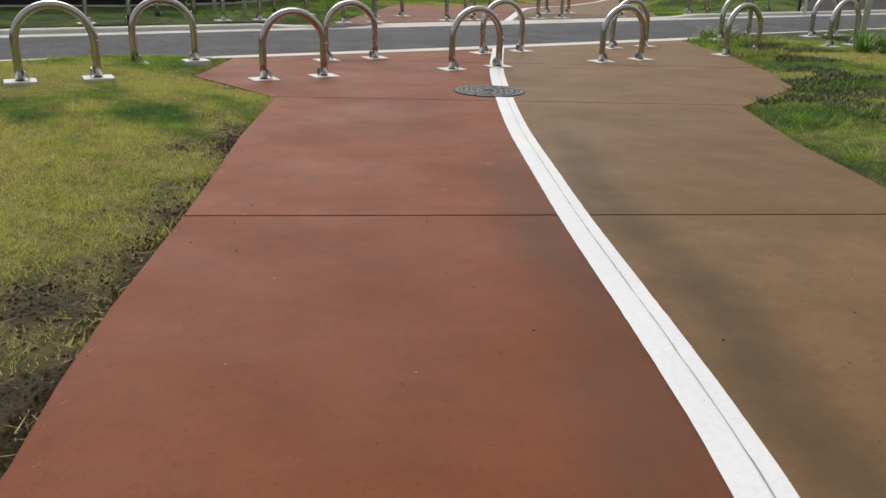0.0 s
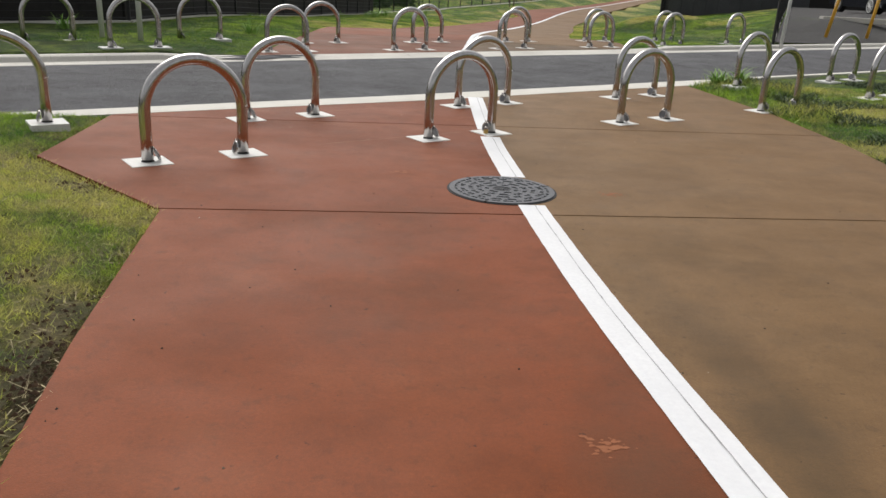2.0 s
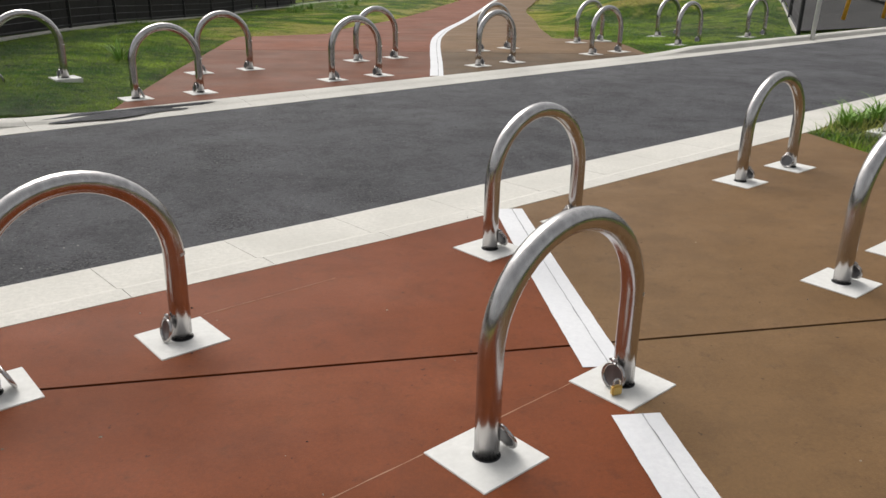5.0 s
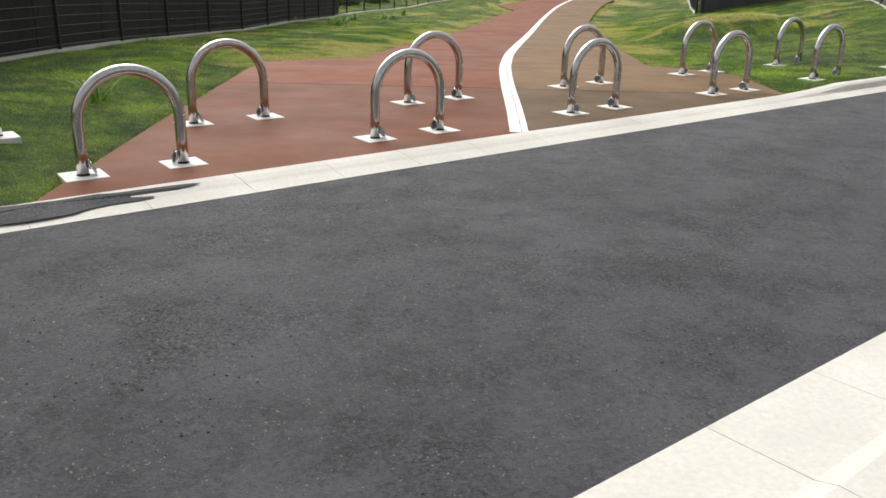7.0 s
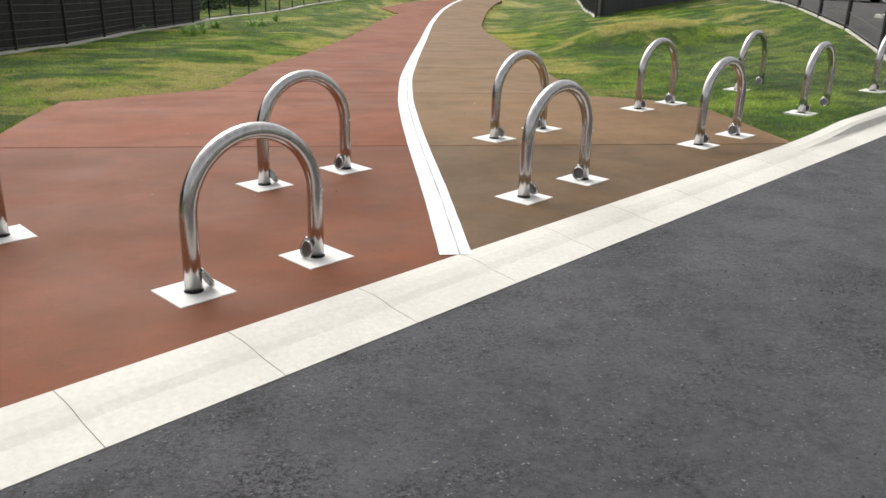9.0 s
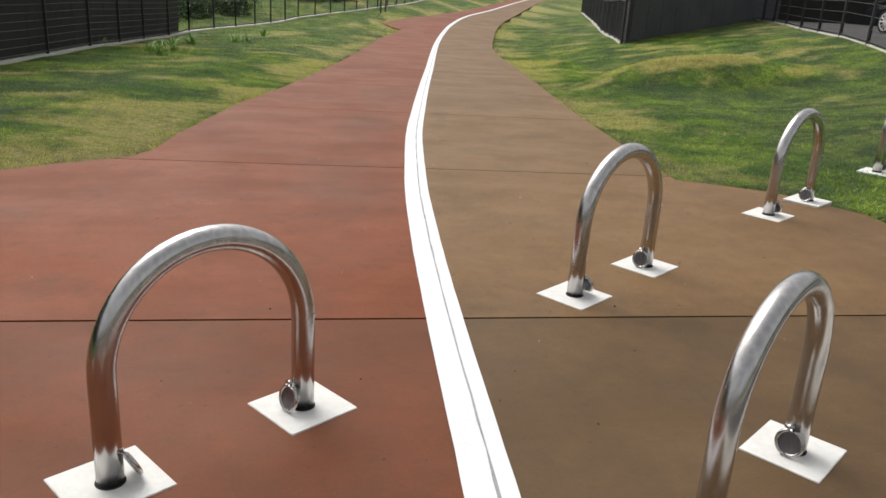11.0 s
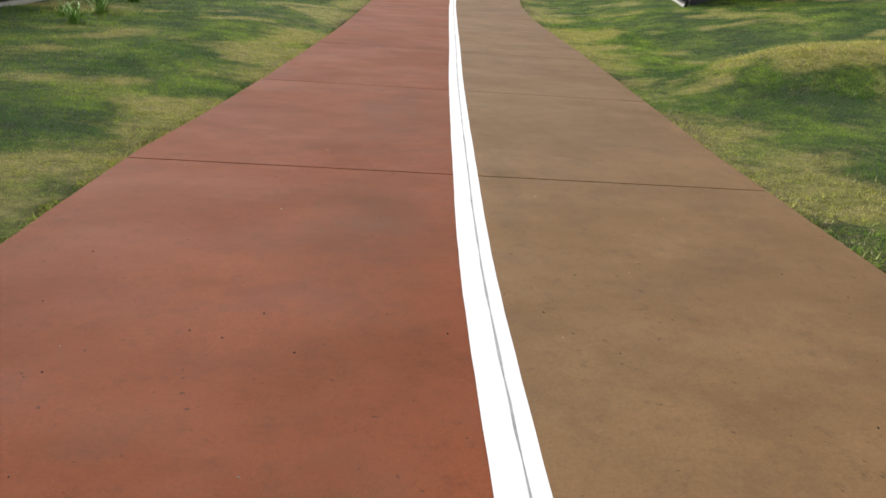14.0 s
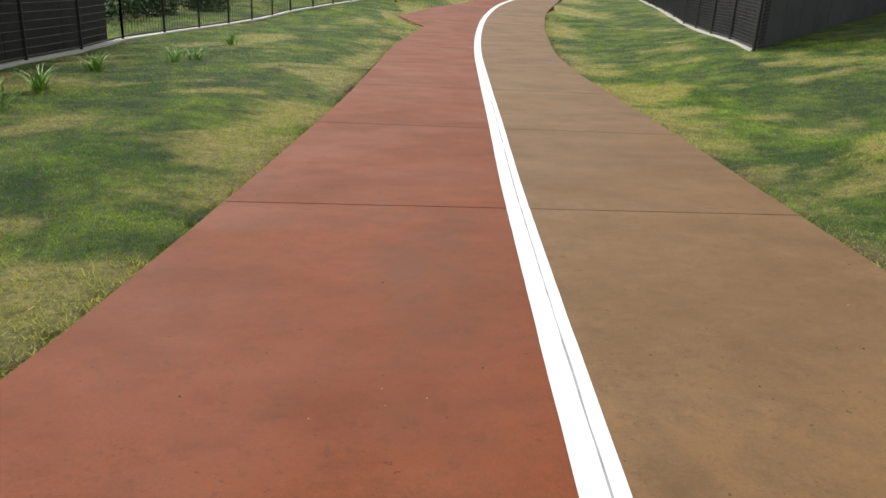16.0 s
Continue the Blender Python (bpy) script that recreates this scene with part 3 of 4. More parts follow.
for k, (x, y, r) in enumerate(((0.13, 7.33, 0.06), (1.5, 6.95, 0.07), (0.76, 4.07, 0.08), (-0.2, 3.56, 0.05), (0.484, 20.485, 0.07))):
    rng, bm = random.Random(k), bmesh.new()
    for _ in range(34):
        u, v, q = x + rng.gauss(0, 0.5 * r), y + rng.gauss(0, 0.3 * r), r * rng.uniform(0.04, 0.22)
        bm.faces.new([bm.verts.new((u + q * rng.uniform(0.5, 1.3) * math.cos(a), v + q * rng.uniform(0.3, 0.9) * math.sin(a), fall(y) + 0.0008 + 0.00002 * _)) for a in (2 * math.pi * j / 7 for j in range(7))])
    tagged(part("worn_patch", bm, SCUFF), "small worn pale patch on the concrete", "patch", kind="structure")

# ---- road and kerbs ----
bm = bmesh.new()
for s0, s1 in zip(range(-150, 150, 10), range(-140, 160, 10)):
    vs = [bm.verts.new(road(s, n, z)) for s, n, z in ((s0, ASPHALT_NEAR - 0.02, -0.04), (s1, ASPHALT_NEAR - 0.02, -0.04), (s1, 10.86, 0.0), (s0, 10.86, 0.0), (s1, ASPHALT_FAR + 0.02, -0.04), (s0, ASPHALT_FAR + 0.02, -0.04))]
    bm.faces.new(vs[:4])
    bm.faces.new((vs[3], vs[2], vs[4], vs[5]))
bmesh.ops.remove_doubles(bm, verts=bm.verts[:], dist=0.001)
tagged(part("road", bm, ASPHALT), "narrow dark grey asphalt road", "road", kind="structure")


def gutter_profile(s, near, kerb):
    """Section across the gutter from the path's side to the asphalt, with a kerb upstand of the given height."""
    k = kerb
    if near:
        q = bend(s)
        pts = [(SLAB_NEAR + 0.002 + q, 0.002 + k), (SLAB_NEAR + 0.12 + q, 0.002 + k), (SLAB_NEAR + 0.15 + q, -0.008 + 0.85 * k if k else -0.008), (SLAB_NEAR + 0.19 + q, -0.02), (ASPHALT_NEAR + 0.6 * q, -0.031)]
    else:
        q = max(0.0, 1.0 - k / 0.05)
        pts = [(SLAB_FAR - 0.002, 0.002 + k), (SLAB_FAR - 0.1, 0.001 + k), (SLAB_FAR - 0.14 - 0.03 * q, -0.008 + 0.85 * k), (SLAB_FAR - 0.17 - 0.05 * q, -0.02), (ASPHALT_FAR, -0.036)]
    top = [road(s, n, z) for n, z in pts]
    return [p.xy.to_3d() + Vector((0, 0, -0.2)) for p in top[:1]] + top + [p.xy.to_3d() + Vector((0, 0, -0.2)) for p in top[-1:]]


def gutter_piece(s0, s1, near, height, parent):
    bm = bmesh.new()
    a = [bm.verts.new(p) for p in gutter_profile(s0, near, height(s0))]
    b = [bm.verts.new(p) for p in gutter_profile(s1, near, height(s1))]
    for i in range(len(a) - 1):
        bm.faces.new((a[i], b[i], b[i + 1], a[i + 1]))
    bm.faces.new(a)
    bm.faces.new(b[::-1])
    bmesh.ops.recalc_face_normals(bm, faces=bm.faces[:])
    return part("kerb_piece", bm, KERB, parent)


def near_kerb(s):
    return 0.05 * float(ease((2.2 - s) / 0.8) + ease((s - 10.6) / 0.8))


def far_kerb(s):
    return 0.055 * float(ease((5.5 - s) / 0.8) + ease((s - 14.2) / 0.7))


for near, height, label in ((True, near_kerb, "pale concrete gutter flush with the path"), (False, far_kerb, "pale concrete kerb and gutter with dropped crossing")):
    kerb = tagged(new("kerb"), label, "kerb", kind="structure")
    s = -6.0
    while s < 26:
        gutter_piece(s + 0.0015, s + 0.6585, near, height, kerb)
        s += 0.66
    for s0, s1 in ((-150, -6.0), (s, 150)):
        gutter_piece(s0, s1, near, height, kerb)

GRIT_S = 6.0
# dark grit washed over the gutter at the crossing's corner
bm = bmesh.new()
rng = random.Random(3)
centre = bm.verts.new(road(GRIT_S, 12.8, 0.012))
rim = []
for k in range(40):
    a = 2 * math.pi * k / 40
    q = 1 + 0.18 * math.sin(3 * a + 1) + 0.1 * math.sin(7 * a) + rng.uniform(-0.05, 0.05)
    rim.append(bm.verts.new(road(GRIT_S + 0.75 * q * math.cos(a), 12.76 + 0.13 * q * math.sin(a), -0.014 if math.sin(a) < 0 else 0.006)))
for k in range(40):
    bm.faces.new((centre, rim[k], rim[(k + 1) % 40]))
tagged(part("grit_spill", bm, ASPHALT), "dark grit washed over the pale gutter", "grit", kind="structure")

# ---- manhole cover ----


def build_cover():
    thing = tagged(new("manhole_cover"), "round dark grey cast iron manhole cover set in the path", "manhole cover")
    thing.location = COVER - Vector((0, 0, 0.005))
    bm = bmesh.new()
    bmesh.ops.create_cone(bm, cap_ends=True, segments=72, radius1=COVER_R + 0.012, radius2=COVER_R + 0.012, depth=0.05)
    bmesh.ops.translate(bm, vec=(0, 0, -0.017), verts=bm.verts[:])
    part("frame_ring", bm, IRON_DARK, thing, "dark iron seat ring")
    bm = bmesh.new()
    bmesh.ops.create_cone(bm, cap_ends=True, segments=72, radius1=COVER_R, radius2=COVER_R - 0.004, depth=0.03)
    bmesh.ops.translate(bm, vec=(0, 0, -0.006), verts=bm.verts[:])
    # plate seen through the web as pit floors, coloured dark for their shade
    part("cover_plate", bm, IRON_PIT_SHADED, thing)

    def key(bm, r0, r1, a0, a1, z0, z1):
        lo = [(r0, a0), (r1, a0), (r1, (a0 + a1) / 2), (r1, a1), (r0, a1), (r0, (a0 + a1) / 2)]
        bot = [bm.verts.new((r * math.cos(a), r * math.sin(a), z0)) for r, a in lo]
        mid_r, mid_a = (r0 + r1) / 2, (a0 + a1) / 2
        top = [bm.verts.new(((r + (mid_r - r) * 0.12) * math.cos(a + (mid_a - a) * 0.12), (r + (mid_r - r) * 0.12) * math.sin(a + (mid_a - a) * 0.12), z1)) for r, a in lo]
        bm.faces.new(top)
        for i in range(6):
            bm.faces.new((bot[i], bot[(i + 1) % 6], top[(i + 1) % 6], top[i]))

    bm, rng = bmesh.new(), random.Random(9)

    def web(r0, r1, a0, a1, rib, skew):
        """One cell of the raised iron web round a sunken pit."""
        am = (a0 + a1) / 2
        rim = [(r0, a0), (r1, a0), (r1, am), (r1, a1), (r0, a1), (r0, am)]
        c = Vector(((r0 + r1) / 2 * math.cos(am), (r0 + r1) / 2 * math.sin(am)))
        out = [Vector((r * math.cos(a), r * math.sin(a))) for r, a in rim]
        hole = [c + (p - c) * max(0.25, 1 - rib / (p - c).length * 1.25) * rng.uniform(1 - skew, 1.0) for p in out]
        top = [bm.verts.new((p.x, p.y, 0.014)) for p in out]
        lip = [bm.verts.new((p.x, p.y, 0.014)) for p in hole]
        low = [bm.verts.new((c.x + (p.x - c.x) * 0.94, c.y + (p.y - c.y) * 0.94, 0.006)) for p in hole]
        for k in range(6):
            m = (k + 1) % 6
            bm.faces.new((top[k], top[m], lip[m], lip[k]))
            bm.faces.new((lip[k], lip[m], low[m], low[k]))

    for r0, r1, count in ((0.066, 0.12, 7), (0.12, 0.173, 10), (0.173, 0.225, 13), (0.225, 0.277, 16), (0.277, 0.306, 26)):
        cuts = [2 * math.pi * (i + rng.uniform(-0.16, 0.16)) / count for i in range(count)]
        for a0, a1 in zip(cuts, cuts[1:] + [cuts[0] + 2 * math.pi]):
            web(r0, r1, a0, a1, 0.0095 if r1 < 0.3 else 0.0065, 0.42 if r1 < 0.3 else 0.12)
    for r0, r1, z in ((0.306, COVER_R - 0.002, 0.014), (0.058, 0.0665, 0.0142)):
        rings = [[bm.verts.new((r * math.cos(a), r * math.sin(a), z)) for a in (2 * math.pi * k / 72 for k in range(72))] for r in (r0, r1)]
        for k in range(72):
            bm.faces.new((rings[0][k], rings[0][(k + 1) % 72], rings[1][(k + 1) % 72], rings[1][k]))
    for i in range(6):
        a = math.pi * i / 3
        key(bm, 0.006, 0.05, a - 0.09, a + 0.09, 0.006, 0.012)
    for i in range(10):
        a = 2 * math.pi * (i + 0.3) / 10 + 0.1
        for r in ((0.262,) if i % 2 else (0.16, 0.262)):
            made = bmesh.ops.create_cone(bm, cap_ends=True, segments=12, radius1=0.021, radius2=0.017, depth=0.012)["verts"]
            bmesh.ops.translate(bm, vec=(r * math.cos(a), r * math.sin(a), 0.0086), verts=made)
    bmesh.ops.recalc_face_normals(bm, faces=bm.faces[:])
    part("tread", bm, IRON, thing, "raised iron web round sunken pits")
    # vent holes and lifting slots: solid dark pieces that stand for shaded openings
    for i in range(10):
        a = 2 * math.pi * (i + 0.3) / 10
        for r in ((0.262,) if i % 2 else (0.16, 0.262)):
            bm = bmesh.new()
            bmesh.ops.create_cone(bm, cap_ends=True, segments=10, radius1=0.009, radius2=0.009, depth=0.013)
            bmesh.ops.translate(bm, vec=(r * math.cos(a + 0.1), r * math.sin(a + 0.1), 0.0095), verts=bm.verts[:])
            part("vent_hole_shade", bm, IRON_DARK, thing)
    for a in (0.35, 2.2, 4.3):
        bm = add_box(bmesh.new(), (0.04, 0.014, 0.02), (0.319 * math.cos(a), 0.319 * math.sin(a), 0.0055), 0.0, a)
        part("key_slot_shade", bm, IRON_DARK, thing, "solid dark block drawing the shade in a lifting slot")
    return thing


build_cover()

# ---- hoop bollards ----
SPAN, TUBE_R, LEG = 0.66, 0.038, 0.33


def hoop_path():
    r = SPAN / 2
    pts = [(-r, 0, -0.05), (-r, 0, LEG * 0.5), (-r, 0, LEG)]
    pts += [(-r * math.cos(a), 0, LEG + r * math.sin(a)) for a in (math.pi * k / 24 for k in range(1, 24))]
    return pts + [(r, 0, LEG), (r, 0, LEG * 0.5), (r, 0, -0.05)]


def build_hoop():
    thing = tagged(new("hoop_bollard"), "brushed stainless steel hoop bollard on two square pale concrete footings", "bollard", "hoop bollards beside the road")
    part("hoop_rail", tube(bmesh.new(), hoop_path(), TUBE_R, 20), STEEL, thing, "", True)
    for side in (-1, 1):
        x = side * SPAN / 2
        bm = add_box(bmesh.new(), (0.268, 0.258, 0.1), (x, 0, -0.047), 0.002)
        part("footing", bm, PLATE, thing, "square pale concrete footing")
        # thin dark disc in place of the shaded gap where the leg enters
        bm = bmesh.new()
        bmesh.ops.create_cone(bm, cap_ends=True, segments=24, radius1=TUBE_R + 0.005, radius2=TUBE_R + 0.004, depth=0.005)
        bmesh.ops.translate(bm, vec=(x, 0, 0.003), verts=bm.verts[:])
        part("gap_shade", bm, IRON_DARK, thing, "solid dark ring drawing the shaded gap round the leg")
        # hinged dust cap that leans on the inner side of the leg
        lean = Matrix.Translation((x - side * 0.056, -0.014 if side < 0 else 0.0, 0.05)) @ Matrix.Rotation(radians(-side * (78 if side > 0 else 66)), 4, "Y") @ Matrix.Rotation(0.25, 4, "Z")
        bm = bmesh.new()
        bmesh.ops.create_cone(bm, cap_ends=True, segments=24, radius1=0.041, radius2=0.038, depth=0.004, matrix=lean)
        cap = part("dust_cap", bm, CAP_STEEL, thing, "round hinged steel cap leaning on the leg")
        bm = tube(bmesh.new(), [(0.042 * math.cos(a), 0.042 * math.sin(a), 0.002) for a in (2 * math.pi * k / 24 for k in range(25))], 0.0065, 8)
        add_box(bm, (0.018, 0.022, 0.009), (side * 0.05, 0.0, 0), 0.002)
        add_rod(bm, (side * 0.054, -0.016, 0), (side * 0.054, 0.016, 0), 0.0045, 8)
        bmesh.ops.transform(bm, matrix=lean, verts=bm.verts[:])
        part("cap_rim", bm, STEEL, cap, "bright rolled rim with a hinge", True)
    bm = bmesh.new()
    lo, hi = [], []
    for k in range(9):
        q = radians(-75 + k * 15)
        for row, z in ((lo, LEG + 0.005), (hi, LEG + 0.014)):
            row.append(bm.verts.new((SPAN / 2 + (TUBE_R + 0.0015) * math.cos(q), (TUBE_R + 0.0015) * math.sin(q), z + 0.002 * math.sin(k * 1.7))))
    for k in range(8):
        bm.faces.new((lo[k], lo[k + 1], hi[k + 1], hi[k]))
    part("weld_mark", bm, WHITE, thing, "short white mark across the tube")
    return thing


HOOPS = [  # along the road, across it
    (0.8, 7.1), (3.025, 6.969), (5.246, 6.932), (7.447, 6.868), (9.66, 6.82), (11.9, 6.8),
    (2.02, 8.34), (4.220, 8.203), (6.48, 8.2), (8.7, 8.1), (10.95, 8.08), (13.2, 8.06),
    (2.2, 13.33), (4.42, 13.33), (6.696, 13.343), (8.945, 13.33), (11.215, 13.33), (13.570, 13.354), (15.85, 13.4), (18.1, 13.42),
    (3.55, 14.5), (5.75, 14.5), (7.94, 14.62), (10.161, 14.586), (12.414, 14.599), (14.715, 14.62), (17.05, 14.64),
]
base_hoop = build_hoop()
base_hoop.name = "hoop_bollard"
for i, (s, n) in enumerate(HOOPS):
    p = road(s, n) + Vector((0, 0.03, 0))
    z, off, d = lawn_height(np.array([p.x]), np.array([p.y]))
    z = float(z[0]) + (0.016 if n < 9 else -0.003) if off[0] and d[0] > 0.3 else fall(p.y)
    z = max(z, fall(p.y - 0.19) + 0.001)
    m = pose(p.x, p.y, z, 0, 0, math.degrees(ROAD_TURN) + (i * 37 % 11 - 5) * 0.3)
    if i == 0:
        base_hoop.matrix_basis = m
    else:
        copy_thing(base_hoop, m)

# brass padlock on one foot beside the dividing line
def build_padlock(at, turn):
    thing = tagged(new("padlock"), "small brass padlock hanging at a bollard foot on its footing", "padlock")
    thing.matrix_basis = Matrix.Translation(at) @ Matrix.Rotation(turn, 4, "Z")
    part("lock_body", add_box(bmesh.new(), (0.038, 0.018, 0.034), (0, 0, 0.017), 0.004), BRASS, thing)
    pts = [(-0.012, 0, 0.03)] + [(-0.012 * math.cos(a), 0, 0.045 + 0.012 * math.sin(a)) for a in (math.pi * k / 8 for k in range(9))] + [(0.012, 0, 0.03)]
    part("lock_shackle", tube(bmesh.new(), pts, 0.0035, 8), STEEL, thing, "steel shackle")
    return thing


p = road(5.246 + SPAN / 2, 6.932) + Vector((0, 0.03, 0))
build_padlock((p.x - 0.055, p.y - 0.075, 0.007), 0.2)

# ---- fences and walls ----


def height_at(x, y):
    return float(lawn_height(np.array([float(x)]), np.array([float(y)]))[0][0])


def along(points, step):
    """Even steps along a broken line: place and direction."""
    out = []
    for (x0, y0), (x1, y1) in zip(points, points[1:]):
        n = max(1, round(math.hypot(x1 - x0, y1 - y0) / step))
        out += [(x0 + (x1 - x0) * k / n, y0 + (y1 - y0) * k / n) for k in range(n)]
    return out + [points[-1]]


def build_fence(points, height, step, label, bars=0.0, wires=8, post=0.05, ground=height_at):
    """Black steel fence: posts, a panel of thin bars or wires between each two, top and bottom rails."""
    fence = tagged(new("fence"), label, "fence")
    places = [Vector((x, y, ground(x, y))) for x, y in along(points, step)]
    base = places[0].copy()
    fence.location = base
    for p in places:
        part("post", add_box(bmesh.new(), (post, post, height + 0.35), p - base + Vector((0, 0, height / 2 - 0.12)), 0.006), BLACK, fence)
    for a, b in zip(places, places[1:]):
        a, b = a - base, b - base
        part("rail", add_rod(bmesh.new(), a + Vector((0, 0, height)), b + Vector((0, 0, height)), 0.02, 6), BLACK, fence)
        part("rail", add_rod(bmesh.new(), a + Vector((0, 0, 0.08)), b + Vector((0, 0, 0.08)), 0.016, 6), BLACK, fence)
        bm = bmesh.new()
        for k in range(1, wires):
            z = Vector((0, 0, 0.08 + (height - 0.08) * k / wires))
            add_rod(bm, a + z, b + z, 0.005, 4)
        if bars:
            count = int((b - a).length / bars)
            for k in range(1, count):
                q = a.lerp(b, k / count)
                add_rod(bm, q + Vector((0, 0, 0.08)), q + Vector((0, 0, height)), 0.004, 4)
        part("mesh_panel", bm, BLACK, fence, "thin black wire mesh panel")
    return fence


def build_wall(name, points, height, thickness, mat, label, ground=height_at, panel=0.0):
    """A standing wall of thickness along a broken line, its panels set apart by narrow grooves."""
    thing = tagged(new(name), label, "wall", kind="structure")
    places = along(points, panel or 6.0)
    for (x0, y0), (x1, y1) in zip(places, places[1:]):
        d = Vector((x1 - x0, y1 - y0, 0))
        z0 = min(ground(x0, y0), ground(x1, y1)) - 0.3
        z1 = (ground(x0, y0) + ground(x1, y1)) / 2 + height
        bm = add_box(bmesh.new(), (d.length - (0.012 if panel else -0.02), thickness, z1 - z0), ((x0 + x1) / 2, (y0 + y1) / 2, (z0 + z1) / 2), 0.004, math.atan2(d.y, d.x))
        part("wall_panel", bm, mat, thing)
    return thing


def shifted(points, by):
    """The line moved to its left by so many metres."""
    out = []
    for i, (x, y) in enumerate(points):
        (x0, y0), (x1, y1) = points[max(i - 1, 0)], points[min(i + 1, len(points) - 1)]
        n = math.hypot(x1 - x0, y1 - y0)
        out.append((x - (y1 - y0) / n * by, y + (x1 - x0) / n * by))
    return out


r0, r1 = road(-30, 17.6), road(5.5, 17.5)
FENCE_LEFT = [(r0.x, r0.y), (r1.x, r1.y), (-4.2, 21), (-3.7, 25), (-2.95, 29), (-2.25, 33), (-1.65, 36.6), (-0.86, 40.7)]
FENCE_LEFT_FAR = [(-0.86, 40.7), (1.05, 45.5), (2.8, 49.8), (5.2, 54.5), (9.6, 63), (17.5, 80), (25, 96)]
build_fence(FENCE_LEFT, 1.25, 2.4, "black steel post and wire fence along the lawn", 0.0, 9)
build_fence(FENCE_LEFT_FAR, 1.2, 1.7, "low black steel fence before a planted garden", 0.12, 3)
build_wall("wall_screen", shifted(FENCE_LEFT, 0.35), 2.6, 0.1, WALL_DARK, "dark stained timber screen wall behind a fence", panel=2.4)
CORNER, INNER = (11.32, 37.74), (19.9, 44.4)
FENCE_RIGHT = [(20.5, 63), (15.5, 49), CORNER, INNER]
FENCE_FRONT = [INNER, (14.3, 32.4), (9.1, 21.6)]
build_fence(FENCE_RIGHT, 1.2, 2.3, "black steel mesh fence round a grey yard corner", 0.05, 16, 0.06)
build_fence(FENCE_FRONT, 1.3, 2.3, "black steel post and wire fence beside a gravel yard", 0.0, 5, 0.06)
build_wall("wall_grey", shifted(FENCE_RIGHT, 0.5)[:3] + [(21.5, 45.2)], 3.2, 0.12, WALL_GREY, "weathered grey board wall behind a black fence", panel=0.9)
for pts, w in ((FENCE_LEFT, 0.16), (FENCE_LEFT_FAR, 0.16), (FENCE_RIGHT[:3], 0.12), (FENCE_FRONT, 0.05)):
    strip = tagged(new("edging"), "pale concrete edging strip under the fence", "edging", kind="structure")
    places = along(pts, 2.4)
    for (x0, y0), (x1, y1) in zip(places, places[1:]):
        a, b = Vector((x0, y0, height_at(x0, y0))), Vector((x1, y1, height_at(x1, y1)))
        bm = bmesh.new()
        side = Vector((-(y1 - y0), x1 - x0, 0)).normalized() * w / 2
        vs = [bm.verts.new(q + Vector((0, 0, dz))) for dz in (-0.15, 0.035) for q in (a - side, b - side, b + side, a + side)]
        for f in ((4, 5, 6, 7), (0, 1, 5, 4), (1, 2, 6, 5), (2, 3, 7, 6), (3, 0, 4, 7)):
            bm.faces.new([vs[i] for i in f])
        part("edging_piece", bm, KERB, strip)

# gravel yard beyond the front fence
GRAVEL = speckled("yard_gravel", (0.09, 0.085, 0.083), (0.05, 0.048, 0.046), 45, 0.9, 0.6, 0.5, 0.7, 0.02)
bm = bmesh.new()
rows = []
for k in range(13):
    t = k / 12
    a, b = Vector((9.3, 21.95)), Vector((20.3, 44.3))
    p = a.lerp(b, t)
    q = p + U.xy * 32
    rows.append([bm.verts.new((p.lerp(q, j / 12).x, p.lerp(q, j / 12).y, height_at(*p.lerp(q, j / 12)) + 0.05)) for j in range(13)])
for r, q in zip(rows, rows[1:]):
    for j in range(12):
        bm.faces.new((r[j], r[j + 1], q[j + 1], q[j]))
bmesh.ops.recalc_face_normals(bm, faces=bm.faces[:])
tagged(part("yard", bm, GRAVEL), "grey gravel yard beyond the fence", "yard", kind="structure")
build_wall("wall_yard", [(21.5, 45.2), (46, 40), (52, 20)], 3.5, 0.2, WALL_DARK, "dark wall closing the gravel yard")
# added out of view, so that the steel hoops reflect a dark horizon
build_wall("wall_reflected", [(-30, 2), (-24, -22), (30, -24), (44, 8), (52, 20)], 4.5, 0.2, WALL_DARK, "unseen plain dark wall added to darken reflections in the steel")

# ---- poles, signs and far things ----


def build_pole(x, y, height, radius, mat, label, lean=(0, 0)):
    thing = tagged(new("marker_pole"), label, "pole")
    thing.location = (x, y, height_at(x, y))
    bm = add_rod(bmesh.new(), (0, 0, -0.1), (lean[0], lean[1], height), radius, 12)
    part("pole_shaft", bm, mat, thing, "", True)
    bm = bmesh.new()
    bmesh.ops.create_uvsphere(bm, u_segments=12, v_segments=6, radius=radius * 1.05)
    bmesh.ops.translate(bm, vec=(lean[0], lean[1], height), verts=bm.verts[:])
    part("pole_cap", bm, mat, thing, "", True)
    return thing


build_pole(-4.36, 14.82, 1.9, 0.04, WHITE, "slim white painted pole standing in the lawn", (-0.03, 0.0))
build_pole(-3.71, 14.55, 1.9, 0.04, WHITE, "slim white painted pole standing in the lawn", (-0.02, 0.0))
build_pole(9.0, 20.95, 2.2, 0.04, WHITE, "slim white painted pole standing at the kerb", (0.08, 0.0))
build_pole(6.6, 12.2, 2.2, 0.045, WHITE, "slim white painted pole standing in the verge", (0.08, 0.0))
for x, y, lx in ((11.7, 24.2, 0.45), (13.5, 25.3, 0.35)):
    build_pole(x, y, 1.9, 0.045, YELLOW, "leaning yellow painted steel leg beside the gravel yard", (lx, 0.2))


